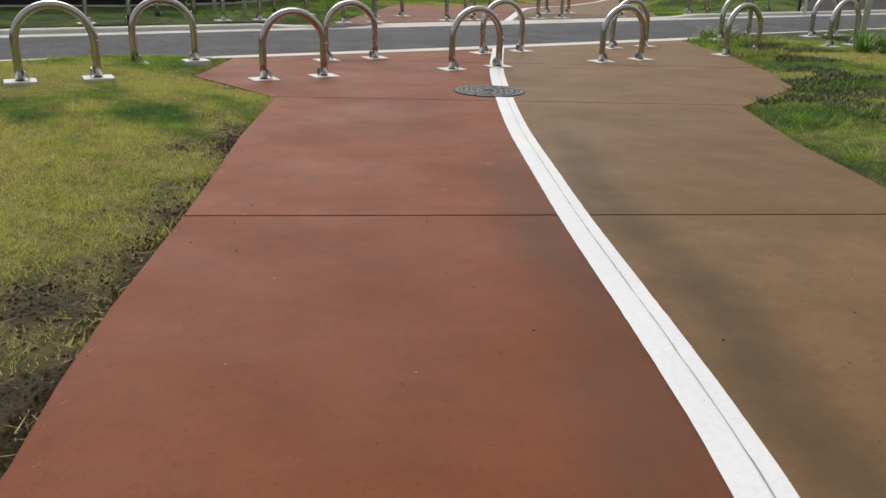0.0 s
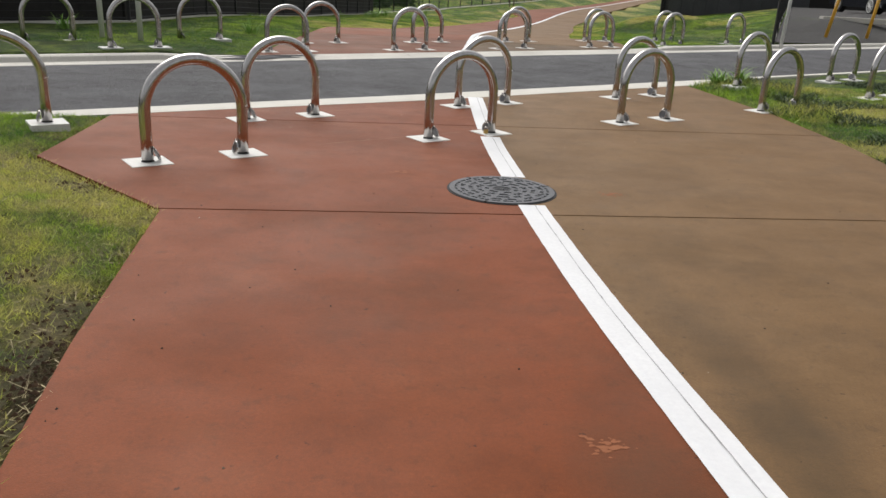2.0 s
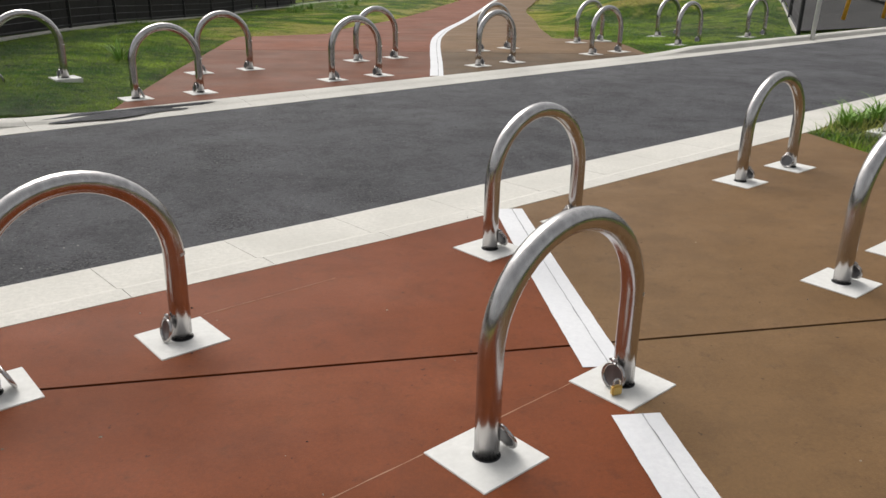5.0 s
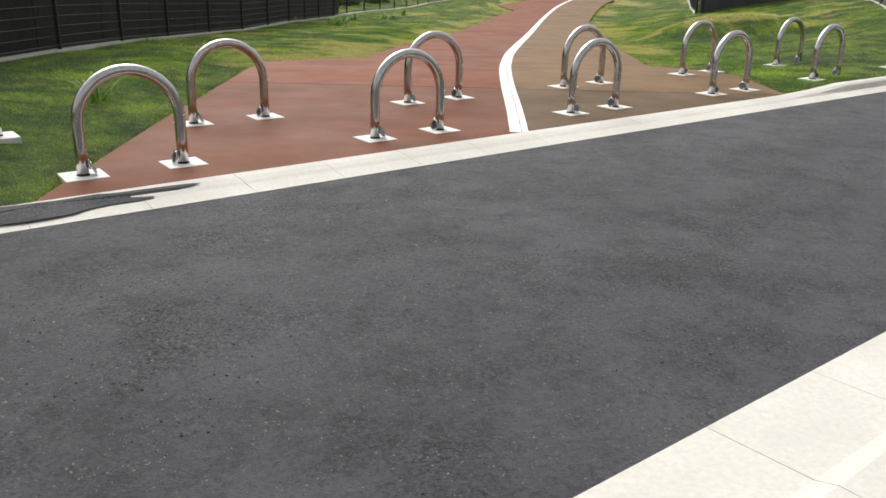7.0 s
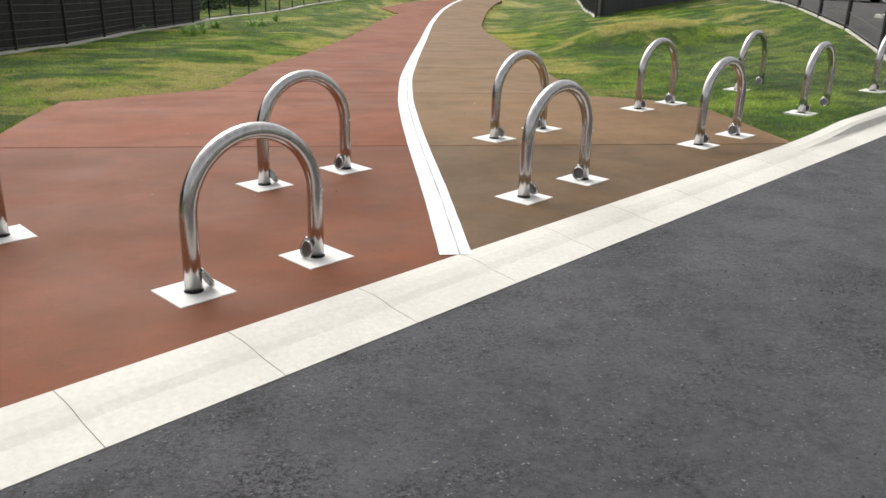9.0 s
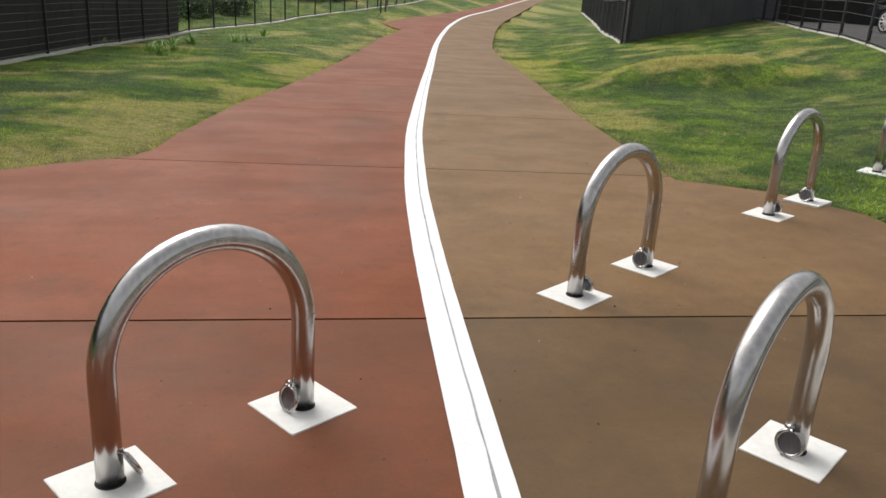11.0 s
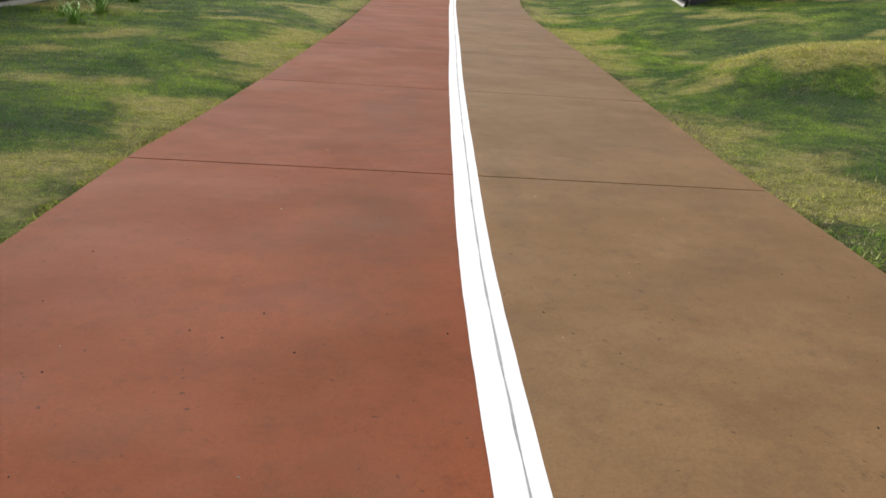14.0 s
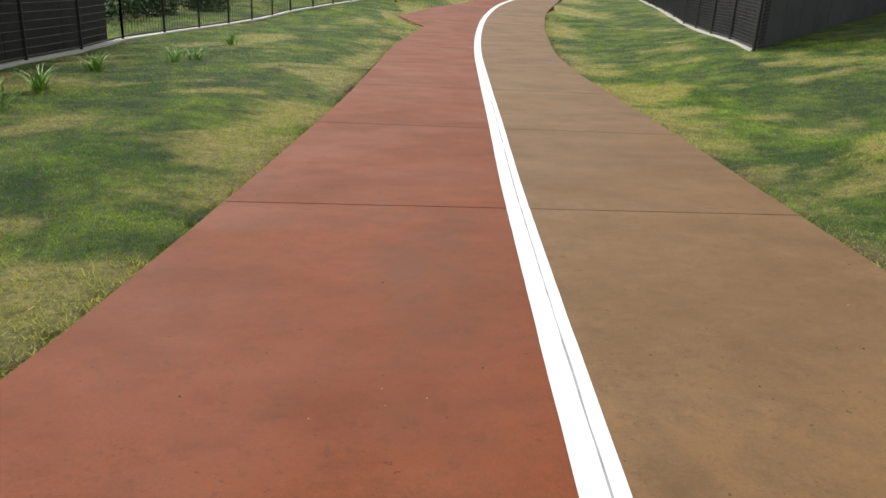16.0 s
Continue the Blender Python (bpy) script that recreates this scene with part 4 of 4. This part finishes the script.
def build_board(x, y, w, h, mat, label, turn):
    thing = tagged(new("low_board"), label, "board")
    thing.location, thing.rotation_euler = (x, y, height_at(x, y) + 0.05), (0, 0, turn)
    part("board", add_box(bmesh.new(), (w, 0.25, h), (0, 0, h / 2), 0.01), mat, thing)
    return thing


build_board(14.6, 27.5, 2.8, 0.16, KERB, "low pale board lying on the gravel yard", 0.0)

CAR_PAINT = speckled("black_car_paint", (0.012, 0.013, 0.017), (0.016, 0.017, 0.022), 4, 0.25, 0.0)
RUBBER = speckled("tyre_rubber", (0.015, 0.015, 0.016), (0.025, 0.025, 0.025), 30, 0.85, 0.2)
GLASS, *_ = material("tinted_glass", (0.01, 0.012, 0.014), 0.08)


def build_car(x, y, turn):
    """A parked hatchback; x and y give the front wheel next to the fence."""
    car = tagged(new("parked_car"), "black parked car with bright alloy wheels in the yard", "car")
    car.location, car.rotation_euler = (x, y, height_at(x, y) + 0.05), (0, 0, turn)
    side = [(-0.85, 0.3), (-0.9, 0.6), (-0.75, 0.8), (0.2, 0.95), (0.95, 1.42), (2.2, 1.45), (3.1, 1.3), (3.45, 0.95), (3.5, 0.45), (3.4, 0.28), (2.98, 0.28), (2.88, 0.5), (2.6, 0.66), (2.32, 0.5), (2.22, 0.26), (0.38, 0.26), (0.28, 0.5), (0.0, 0.66), (-0.28, 0.5), (-0.38, 0.28)]
    bm = bmesh.new()
    rows = []
    for w, tuck in ((0.0, 1.0), (0.06, 0.0), (1.64, 0.0), (1.7, 1.0)):
        rows.append([bm.verts.new((q, w - 0.1 + (0.16 * (z > 1.2) * (1 if w < 0.8 else -1)), z - 0.02 * tuck * (z > 0.7))) for q, z in side])
    for a, b in zip(rows, rows[1:]):
        for k in range(len(side)):
            j = (k + 1) % len(side)
            bm.faces.new((a[k], a[j], b[j], b[k]))
    bm.faces.new(rows[0])
    bm.faces.new(rows[-1][::-1])
    bmesh.ops.recalc_face_normals(bm, faces=bm.faces[:])
    part("body", bm, CAR_PAINT, car)
    for w, sign in ((-0.06, -1), (1.56, 1)):
        for q0, q1 in ((0.55, 1.5), (1.58, 2.75)):
            bm = bmesh.new()
            bm.faces.new([bm.verts.new((q, w + 0.075 * (z > 1.2) * -sign + 0.05 * sign, z)) for q, z in ((q0, 0.98), (q1, 0.98), (q1 - 0.05, 1.32), (max(q0, 0.95), 1.32))])
            part("side_window", bm, GLASS, car)
    for q in (0.0, 2.6):
        for w in (-0.02, 1.52):
            bm = bmesh.new()
            bmesh.ops.create_cone(bm, cap_ends=True, segments=28, radius1=0.32, radius2=0.32, depth=0.2, matrix=Matrix.Translation((q, w, 0.32)) @ Matrix.Rotation(math.pi / 2, 4, "X"))
            tyre = part("wheel", bm, RUBBER, car, "black rubber tyre")
            bm = bmesh.new()
            out = -0.115 if w < 0.5 else 0.115
            for k in range(10):
                a = k * 0.628
                add_rod(bm, (q, w + out, 0.32), (q + 0.21 * math.cos(a), w + out, 0.32 + 0.21 * math.sin(a)), 0.02, 5)
            ring = [(q + 0.22 * math.cos(a), w + out, 0.32 + 0.22 * math.sin(a)) for a in (6.2832 * k / 24 for k in range(25))]
            part("rim", tube(bm, ring, 0.015, 6), WHITE, tyre, "bright alloy rim with thin spokes")


build_car(17.6, 34.7, -1.63)


def build_shed(x, y, size, mat, turn, label):
    thing = tagged(new("site_shed"), label, "shed")
    thing.location, thing.rotation_euler = (x, y, height_at(x, y)), (0, 0, turn)
    w, d, h = size
    part("shed_body", add_box(bmesh.new(), (w, d, h), (0, 0, h / 2), 0.04), mat, thing)
    part("roof", add_box(bmesh.new(), (w + 0.3, d + 0.3, 0.12), (0, 0, h + 0.06), 0.03), WHITE, thing)
    bm = bmesh.new()
    for k in range(int(w / 0.3)):
        add_box(bm, (0.06, 0.03, h - 0.2), (-w / 2 + 0.15 + k * 0.3, -d / 2 - 0.01, h / 2))
    part("cladding_rib", bm, mat, thing)
    part("door", add_box(bmesh.new(), (0.9, 0.05, 2.0), (w * 0.3, -d / 2 - 0.03, 1.0), 0.01), WHITE, thing)
    return thing


build_shed(3.7, 67, (2.4, 2.0, 2.3), BLUE, 0.3, "blue metal site shed beyond the garden fence")
build_shed(16, 101, (14, 4, 3.0), WHITE, 0.25, "long white low building beyond the garden fence")
build_shed(-8, 82, (14, 4, 2.2), WHITE, 0.2, "long white low building beyond the garden fence")
for x, y in ((7.05, 55.5), (7.4, 56.2)):
    thing = tagged(new("tree_stake"), "plain timber stake in the lawn beside the path", "stake")
    thing.location = (x, y, height_at(x, y))
    part("stake", add_box(bmesh.new(), (0.07, 0.07, 1.5), (0, 0, 0.65), 0.008), BARK, thing)
for x, y in ((17.5, 88), (26, 104)):
    build_pole(x, y, 1.0, 0.06, WHITE, "short white post beside the far path")


def build_shrub(x, y, r, h, count, seed, label="low green garden shrub behind the fence"):
    """A shrub of short twigs and many small leaves."""
    rng = np.random.RandomState(seed)
    thing = tagged(new("shrub"), label, "shrub")
    thing.location = (x, y, height_at(x, y))
    bm = bmesh.new()
    for k in range(6):
        a = k * 1.05
        add_rod(bm, (0, 0, -0.05), (r * 0.5 * math.cos(a), r * 0.5 * math.sin(a), h * 0.7), 0.012, 5, 0.005)
    part("twig", bm, BARK, thing)
    a, q, z = rng.uniform(0, 6.283, count), np.sqrt(rng.uniform(0, 1, count)), rng.uniform(0.05, 1, count)
    lump = 1 + 0.25 * np.sin(3 * a + seed) * np.cos(2 * z * 3)
    rad = r * q * np.sqrt(np.clip(1 - z**3, 0.05, 1)) * lump
    c = np.stack([rad * np.cos(a), rad * np.sin(a), z * h], -1)
    t, u = rng.normal(size=(count, 3)), rng.normal(size=(count, 3))
    t /= np.linalg.norm(t, axis=1)[:, None]
    u = np.cross(t, u)
    u /= np.linalg.norm(u, axis=1)[:, None]
    L = rng.uniform(0.04, 0.09, (count, 1))
    v = np.stack([c - t * L, c + u * L * 0.45, c + t * L, c - u * L * 0.45], 1).reshape(-1, 3)
    me = bpy.data.meshes.new("foliage")
    me.from_pydata(v, [], np.arange(count * 4).reshape(-1, 4))
    me.materials.append(LEAF)
    ob = new("foliage", me)
    ob.parent = thing
    tagged(ob, kind="stuff")
    return thing


rng = np.random.RandomState(5)
for i in range(26):
    t = i / 25
    x, y = -2.4 + 10.5 * t + rng.uniform(-1.2, 0.3) - 0.6, 43 + 25 * t + rng.uniform(-1, 2.5)
    r, h = rng.uniform(0.7, 1.2), rng.uniform(0.5, 1.0)
    if not 10 < i < 18:
        build_shrub(x, y, r, h, 900, i)

# ---- grass ----


def blades(name, x0, x1, y0, y1, density, tall, wide, seed, label, bare=0.5, keep=None, flat=0.8, mat=None):
    rng = np.random.RandomState(seed)
    count = int((x1 - x0) * (y1 - y0) * density)
    px, py = rng.uniform(x0, x1, count), rng.uniform(y0, y1, count)
    z, off, d = lawn_height(px, py)
    soil, tuft = bareness(px, py, d), 0.5 * wobble(px, py, 26, 13) + 0.5 * wobble(px, py, 60, 14)
    thin = (soil * bare * 1.25 > rng.uniform(0.1, 1.0, count)) | (tuft * 0.5 < rng.uniform(-1.1, 0.1, count))
    ok = off & ~thin & (d > 0.004)
    if keep is not None:
        ok &= keep(px, py)
    px, py, z, d, tuft = px[ok], py[ok], z[ok], d[ok], tuft[ok]
    m = len(px)
    a, lean = rng.uniform(0, 6.283, m), rng.normal(0, flat, (m, 2))
    h = tall * rng.uniform(0.45, 1.35, m) * (1 + 0.25 * wobble(px, py, 1.3, 4)) * (1 + 0.3 * tuft)
    w = wide * rng.uniform(0.6, 1.3, m)
    base = np.stack([px, py, z - 0.006], -1)
    side = np.stack([np.cos(a) * w, np.sin(a) * w, np.zeros(m)], -1)
    tip = base + np.stack([lean[:, 0] * h, lean[:, 1] * h, h], -1)
    v = np.stack([base - side, base + side, tip], 1).reshape(-1, 3)
    me = bpy.data.meshes.new(name)
    me.from_pydata(v, [], np.arange(m * 3).reshape(-1, 3))
    me.attributes.new("dry", "FLOAT", "POINT").data.foreach_set("value", np.repeat(dryness(px, py, d), 3))
    me.materials.append(mat or BLADE)
    return tagged(new(name, me), label, "grass", kind="stuff")


def beside(reach):
    """Only places within so many metres of the paving."""
    return lambda x, y: (np.minimum(distance_to(x, y, NEAR_POLY), distance_to(x, y, FAR_POLY)) < reach) & ~on_mound(x, y)


blades("grass", -4.5, -0.3, -0.8, 9.2, 8500, 0.027, 0.0031, 21, "short mown dry green grass", 1.0)
blades("grass", 3.0, 8.0, 2.5, 13.0, 3600, 0.034, 0.0034, 22, "short green grass with weeds", 0.5)
blades("grass", -5.0, 3.4, 14, 33, 4200, 0.02, 0.003, 23, "short mown green grass beside the path", 0.5, beside(1.6))
blades("grass", -5.2, 2.4, 14, 34, 1300, 0.026, 0.0042, 28, "short mown green grass below the fence", 0.4)
blades("grass", 4.0, 9.0, 18.5, 36, 2600, 0.022, 0.0036, 24, "short mown green grass on a sloping lawn", 0.5, beside(1.6))
blades("grass", 4.0, 14.0, 18.5, 38, 800, 0.03, 0.0052, 29, "short mown green grass on a sloping lawn", 0.4)
blades("grass", MOUND[0] - 2.3, MOUND[0] + 2.3, MOUND[1] - 2.2, MOUND[1] + 2, 1500, 0.045, 0.006, 36, "ragged grass on the flank of a low mound", 0.0, on_mound, 1.2)
blades("grass", -4.0, 13.0, 33, 58, 200, 0.036, 0.008, 25, "short mown green grass beside the far path", 0.3)
near_verge = lambda x, y: wobble(x, y, 2.6, 31) + 1.2 * np.exp(-((x - 4.6) ** 2 + (y - 12.6) ** 2) / 0.5) > 0.4
blades("grass", 3.2, 9.0, 3.5, 13.8, 900, 0.1, 0.006, 26, "taller clumps of green verge grass", 0.3, near_verge)
WEED = speckled("weed_leaf", (0.055, 0.095, 0.02), (0.03, 0.055, 0.014), 14, 0.6, 0.2, 3.0, 0.7)
weed_bed = lambda x, y: (wobble(x, y, 2.0, 33) + 0.4 * wobble(x, y, 9.0, 34) > 0.0) & (dryness(x, y, x * 0 + 1) < 0.55)
blades("weeds", 3.0, 9.0, 3.0, 13.8, 2200, 0.05, 0.009, 35, "low dark green broadleaf weeds in the verge", 0.2, weed_bed, 1.1, WEED)
far_weeds = lambda x, y: wobble(x, y, 1.9, 41) > 1.0
blades("grass", -4.6, 0.0, 15, 40, 160, 0.09, 0.007, 27, "taller clumps of weeds in the lawn", 0.3, far_weeds)

STRAW = speckled("dead_straw", (0.55, 0.47, 0.26), (0.36, 0.29, 0.15), 30, 0.8, 0.1)
blades("straw", -4.0, -0.3, -0.5, 8.5, 800, 0.017, 0.0025, 61, "dead straw lying on the lawn", 0.1, None, 3.0, STRAW)
blades("straw", -4.0, 3.2, 17, 33, 40, 0.016, 0.0025, 62, "dead straw lying on the lawn", 0.1, None, 3.0, STRAW)
fringe = lambda x, y: (distance_to(x, y, FAR_POLY) < 0.3) & (y > 21)
blades("straw", 4.0, 8.0, 21, 34, 700, 0.016, 0.0032, 65, "dead leaf litter along the path edge", 0.0, fringe, 2.5, STRAW)
blades("straw", 3.0, 12.0, 4, 36, 25, 0.016, 0.0025, 63, "dead straw lying on the lawn", 0.1, None, 3.0, STRAW)

DRY, dn, dl, db = material("dry_grass", (0.4, 0.36, 0.14), 0.7)
dv = coords(dn, dl)
dl.new(blend(dn, dl, grain(dn, dl, dv, 3.0, 6, 0.7, 0.42, 0.62), (0.68, 0.58, 0.24), (0.36, 0.36, 0.1)), db.inputs["Base Color"])
blades("dry_grass", MOUND[0] - 2.2, MOUND[0] + 2.2, MOUND[1] - 2, MOUND[1] + 2, 2600, 0.035, 0.005, 64, "straw-coloured dry grass on a low mound", 0.0, lambda x, y: mound_top(x, y) > 0.75, 1.2, DRY)

# ---- clods of soil on the bare edges ----
rng = np.random.RandomState(91)
cx, cy = rng.uniform(-2.6, -0.3, 70000), rng.uniform(-0.6, 8.6, 70000)
cz, off, cd = lawn_height(cx, cy)
ok = off & (cd > 0.01) & (bareness(cx, cy, cd) > rng.uniform(0.25, 1.1, 70000))
cx, cy, cz = cx[ok], cy[ok], cz[ok]
c = np.stack([cx, cy, cz], -1)
size = 0.0035 + 0.011 * rng.uniform(0, 1, len(cx)) ** 3
shape = np.array([(1, 0, 0), (-0.5, 0.87, 0), (-0.5, -0.87, 0), (0, 0, 0.9), (0.6, 0.5, 0.55)])
v = c[:, None, :] + (shape[None] * rng.uniform(0.6, 1.3, (len(cx), 5, 3))) * size[:, None, None]
tri = np.array([(0, 4, 3), (4, 1, 3), (1, 2, 3), (2, 0, 3), (0, 1, 4)])
me = bpy.data.meshes.new("clods")
me.from_pydata(v.reshape(-1, 3), [], (np.arange(len(cx))[:, None, None] * 5 + tri[None]).reshape(-1, 3))
me.materials.append(speckled("soil_clod", (0.15, 0.087, 0.047), (0.06, 0.035, 0.02), 30, 0.95, 0.3, 9, 0.8))
tagged(new("soil_clods", me), "crumbly dark brown soil along the path edge", "soil", kind="stuff")

# ---- tall weeds in the lawn below the fence ----


def build_weed(x, y, count, tall, seed):
    """A clump of long arching leaves from one root."""
    rng = random.Random(seed)
    thing = tagged(new("weed_clump"), "bright green clump of long-leaved weeds in the lawn", "weed")
    thing.location = (x, y, height_at(x, y) - 0.01)
    bm = bmesh.new()
    for k in range(count):
        a, h, reach = rng.uniform(0, 6.283), tall * rng.uniform(0.5, 1.1), tall * rng.uniform(0.3, 1.3)
        out, side = Vector((math.cos(a), math.sin(a), 0)), Vector((-math.sin(a), math.cos(a), 0))
        root, prev = Vector((rng.gauss(0, 0.05), rng.gauss(0, 0.05), 0)), None
        for j in range(5):
            t = j / 4
            p = root + out * reach * t ** 1.4 + Vector((0, 0, h * (1.6 * t - 0.75 * t * t)))
            w = 0.012 * (1 - t) + 0.001
            row = [bm.verts.new(p - side * w), bm.verts.new(p + side * w)]
            if prev:
                bm.faces.new((prev[0], prev[1], row[1], row[0]))
            prev = row
    tagged(part("leaves", bm, WEED_PALE, thing), kind="stuff")


WEED_PALE = speckled("pale_weed_leaf", (0.3, 0.48, 0.09), (0.16, 0.33, 0.05), 14, 0.55, 0.2, 3.0, 0.6)
for k, (x, y, count, tall) in enumerate(((-0.85, 32.1, 34, 0.3), (-0.72, 33.4, 40, 0.34), (-1.1, 32.9, 24, 0.24), (-0.5, 35.6, 46, 0.3), (0.45, 37.0, 30, 0.3), (0.73, 37.5, 26, 0.26), (1.25, 40.3, 30, 0.3), (-2.2, 34.4, 16, 0.2), (-2.6, 17.3, 26, 0.3), (-5.4, 16.0, 30, 0.3), (4.45, 12.95, 60, 0.24), (4.8, 13.1, 50, 0.26), (6.3, 11.4, 60, 0.4), (6.55, 11.2, 50, 0.36))):
    build_weed(x, y, count, tall, k)


def build_grit(name, label, places, sizes, dark, pale, seed):
    """Loose stones strewn over a surface, each a squat five-sided lump."""
    rng = np.random.RandomState(seed)
    c, m = np.array(places), len(places)
    a = rng.uniform(0, 6.283, (m, 1)) + np.arange(5) * 1.257
    rad = np.array(sizes)[:, None] * rng.uniform(0.6, 1.3, (m, 5))
    rim = np.stack([c[:, :1] + rad * np.cos(a), c[:, 1:2] + rad * np.sin(a), np.repeat(c[:, 2:3], 5, 1)], -1)
    top = (c + np.stack([np.zeros(m), np.zeros(m), np.array(sizes) * 0.9], -1))[:, None]
    v = np.concatenate([rim, top], 1).reshape(-1, 3)
    tri = np.array([(j, (j + 1) % 5, 5) for j in range(5)])
    me = bpy.data.meshes.new(name)
    me.from_pydata(v, [], (np.arange(m)[:, None, None] * 6 + tri[None]).reshape(-1, 3))
    gm, gn, gl, gb = material(name, pale, 0.85)
    gg, gr = gn.new("ShaderNodeNewGeometry"), gn.new("ShaderNodeValToRGB")
    gr.color_ramp.elements[0].color, gr.color_ramp.elements[1].color = (*dark, 1), (*pale, 1)
    gr.color_ramp.elements[0].position = 0.6
    gl.new(gg.outputs["Random Per Island"], gr.inputs[0])
    gl.new(gr.outputs[0], gb.inputs["Base Color"])
    me.materials.append(gm)
    return tagged(new(name, me), label, "grit", kind="stuff")


rng = np.random.RandomState(15)
rs, rn = rng.uniform(2.0, 13.0, 26000), rng.uniform(ASPHALT_NEAR + 0.1, ASPHALT_FAR - 0.03, 26000)
rx, ry = rs * U.x + rn * N.x, rs * U.y + rn * N.y
keep = wobble(rx, ry, 2.2, 91) + 0.6 * wobble(rx, ry, 6.0, 92) > rng.uniform(-0.2, 2.4, 26000)
rz = np.where(rn < 10.86, np.interp(rn, [ASPHALT_NEAR - 0.02, 10.86], [-0.04, 0]), np.interp(rn, [10.86, ASPHALT_FAR + 0.02], [0, -0.04])) + 0.0005
size = 0.0022 + 0.0045 * rng.uniform(0, 1, 26000) ** 3
build_grit("road_grit", "loose dark and pale stone crumbs on the asphalt", np.stack([rx, ry, rz], -1)[keep], size[keep], (0.02, 0.02, 0.022), (0.34, 0.33, 0.31), 16)

# ---- litter on the path ----
rng = np.random.RandomState(77)
spots, sizes = [], []
for k in range(520):
    y = rng.uniform(0.3, 33)
    x = rng.uniform(-1.2, 3.0) if y < 11 else np.interp(y, [16, 33], [-1, 2.6]) + rng.uniform(0, 4.2)
    if 11 <= y < 16.5 or not inside(np.array([x]), np.array([y]), NEAR_POLY if y < 11 else FAR_POLY)[0]:
        continue
    spots.append((x, y, fall(y) + 0.001))
    sizes.append(rng.uniform(0.002, 0.006))
build_grit("grit", "scattered grit and leaf crumbs on the concrete", spots, sizes, (0.03, 0.02, 0.015), (0.6, 0.5, 0.38), 78)
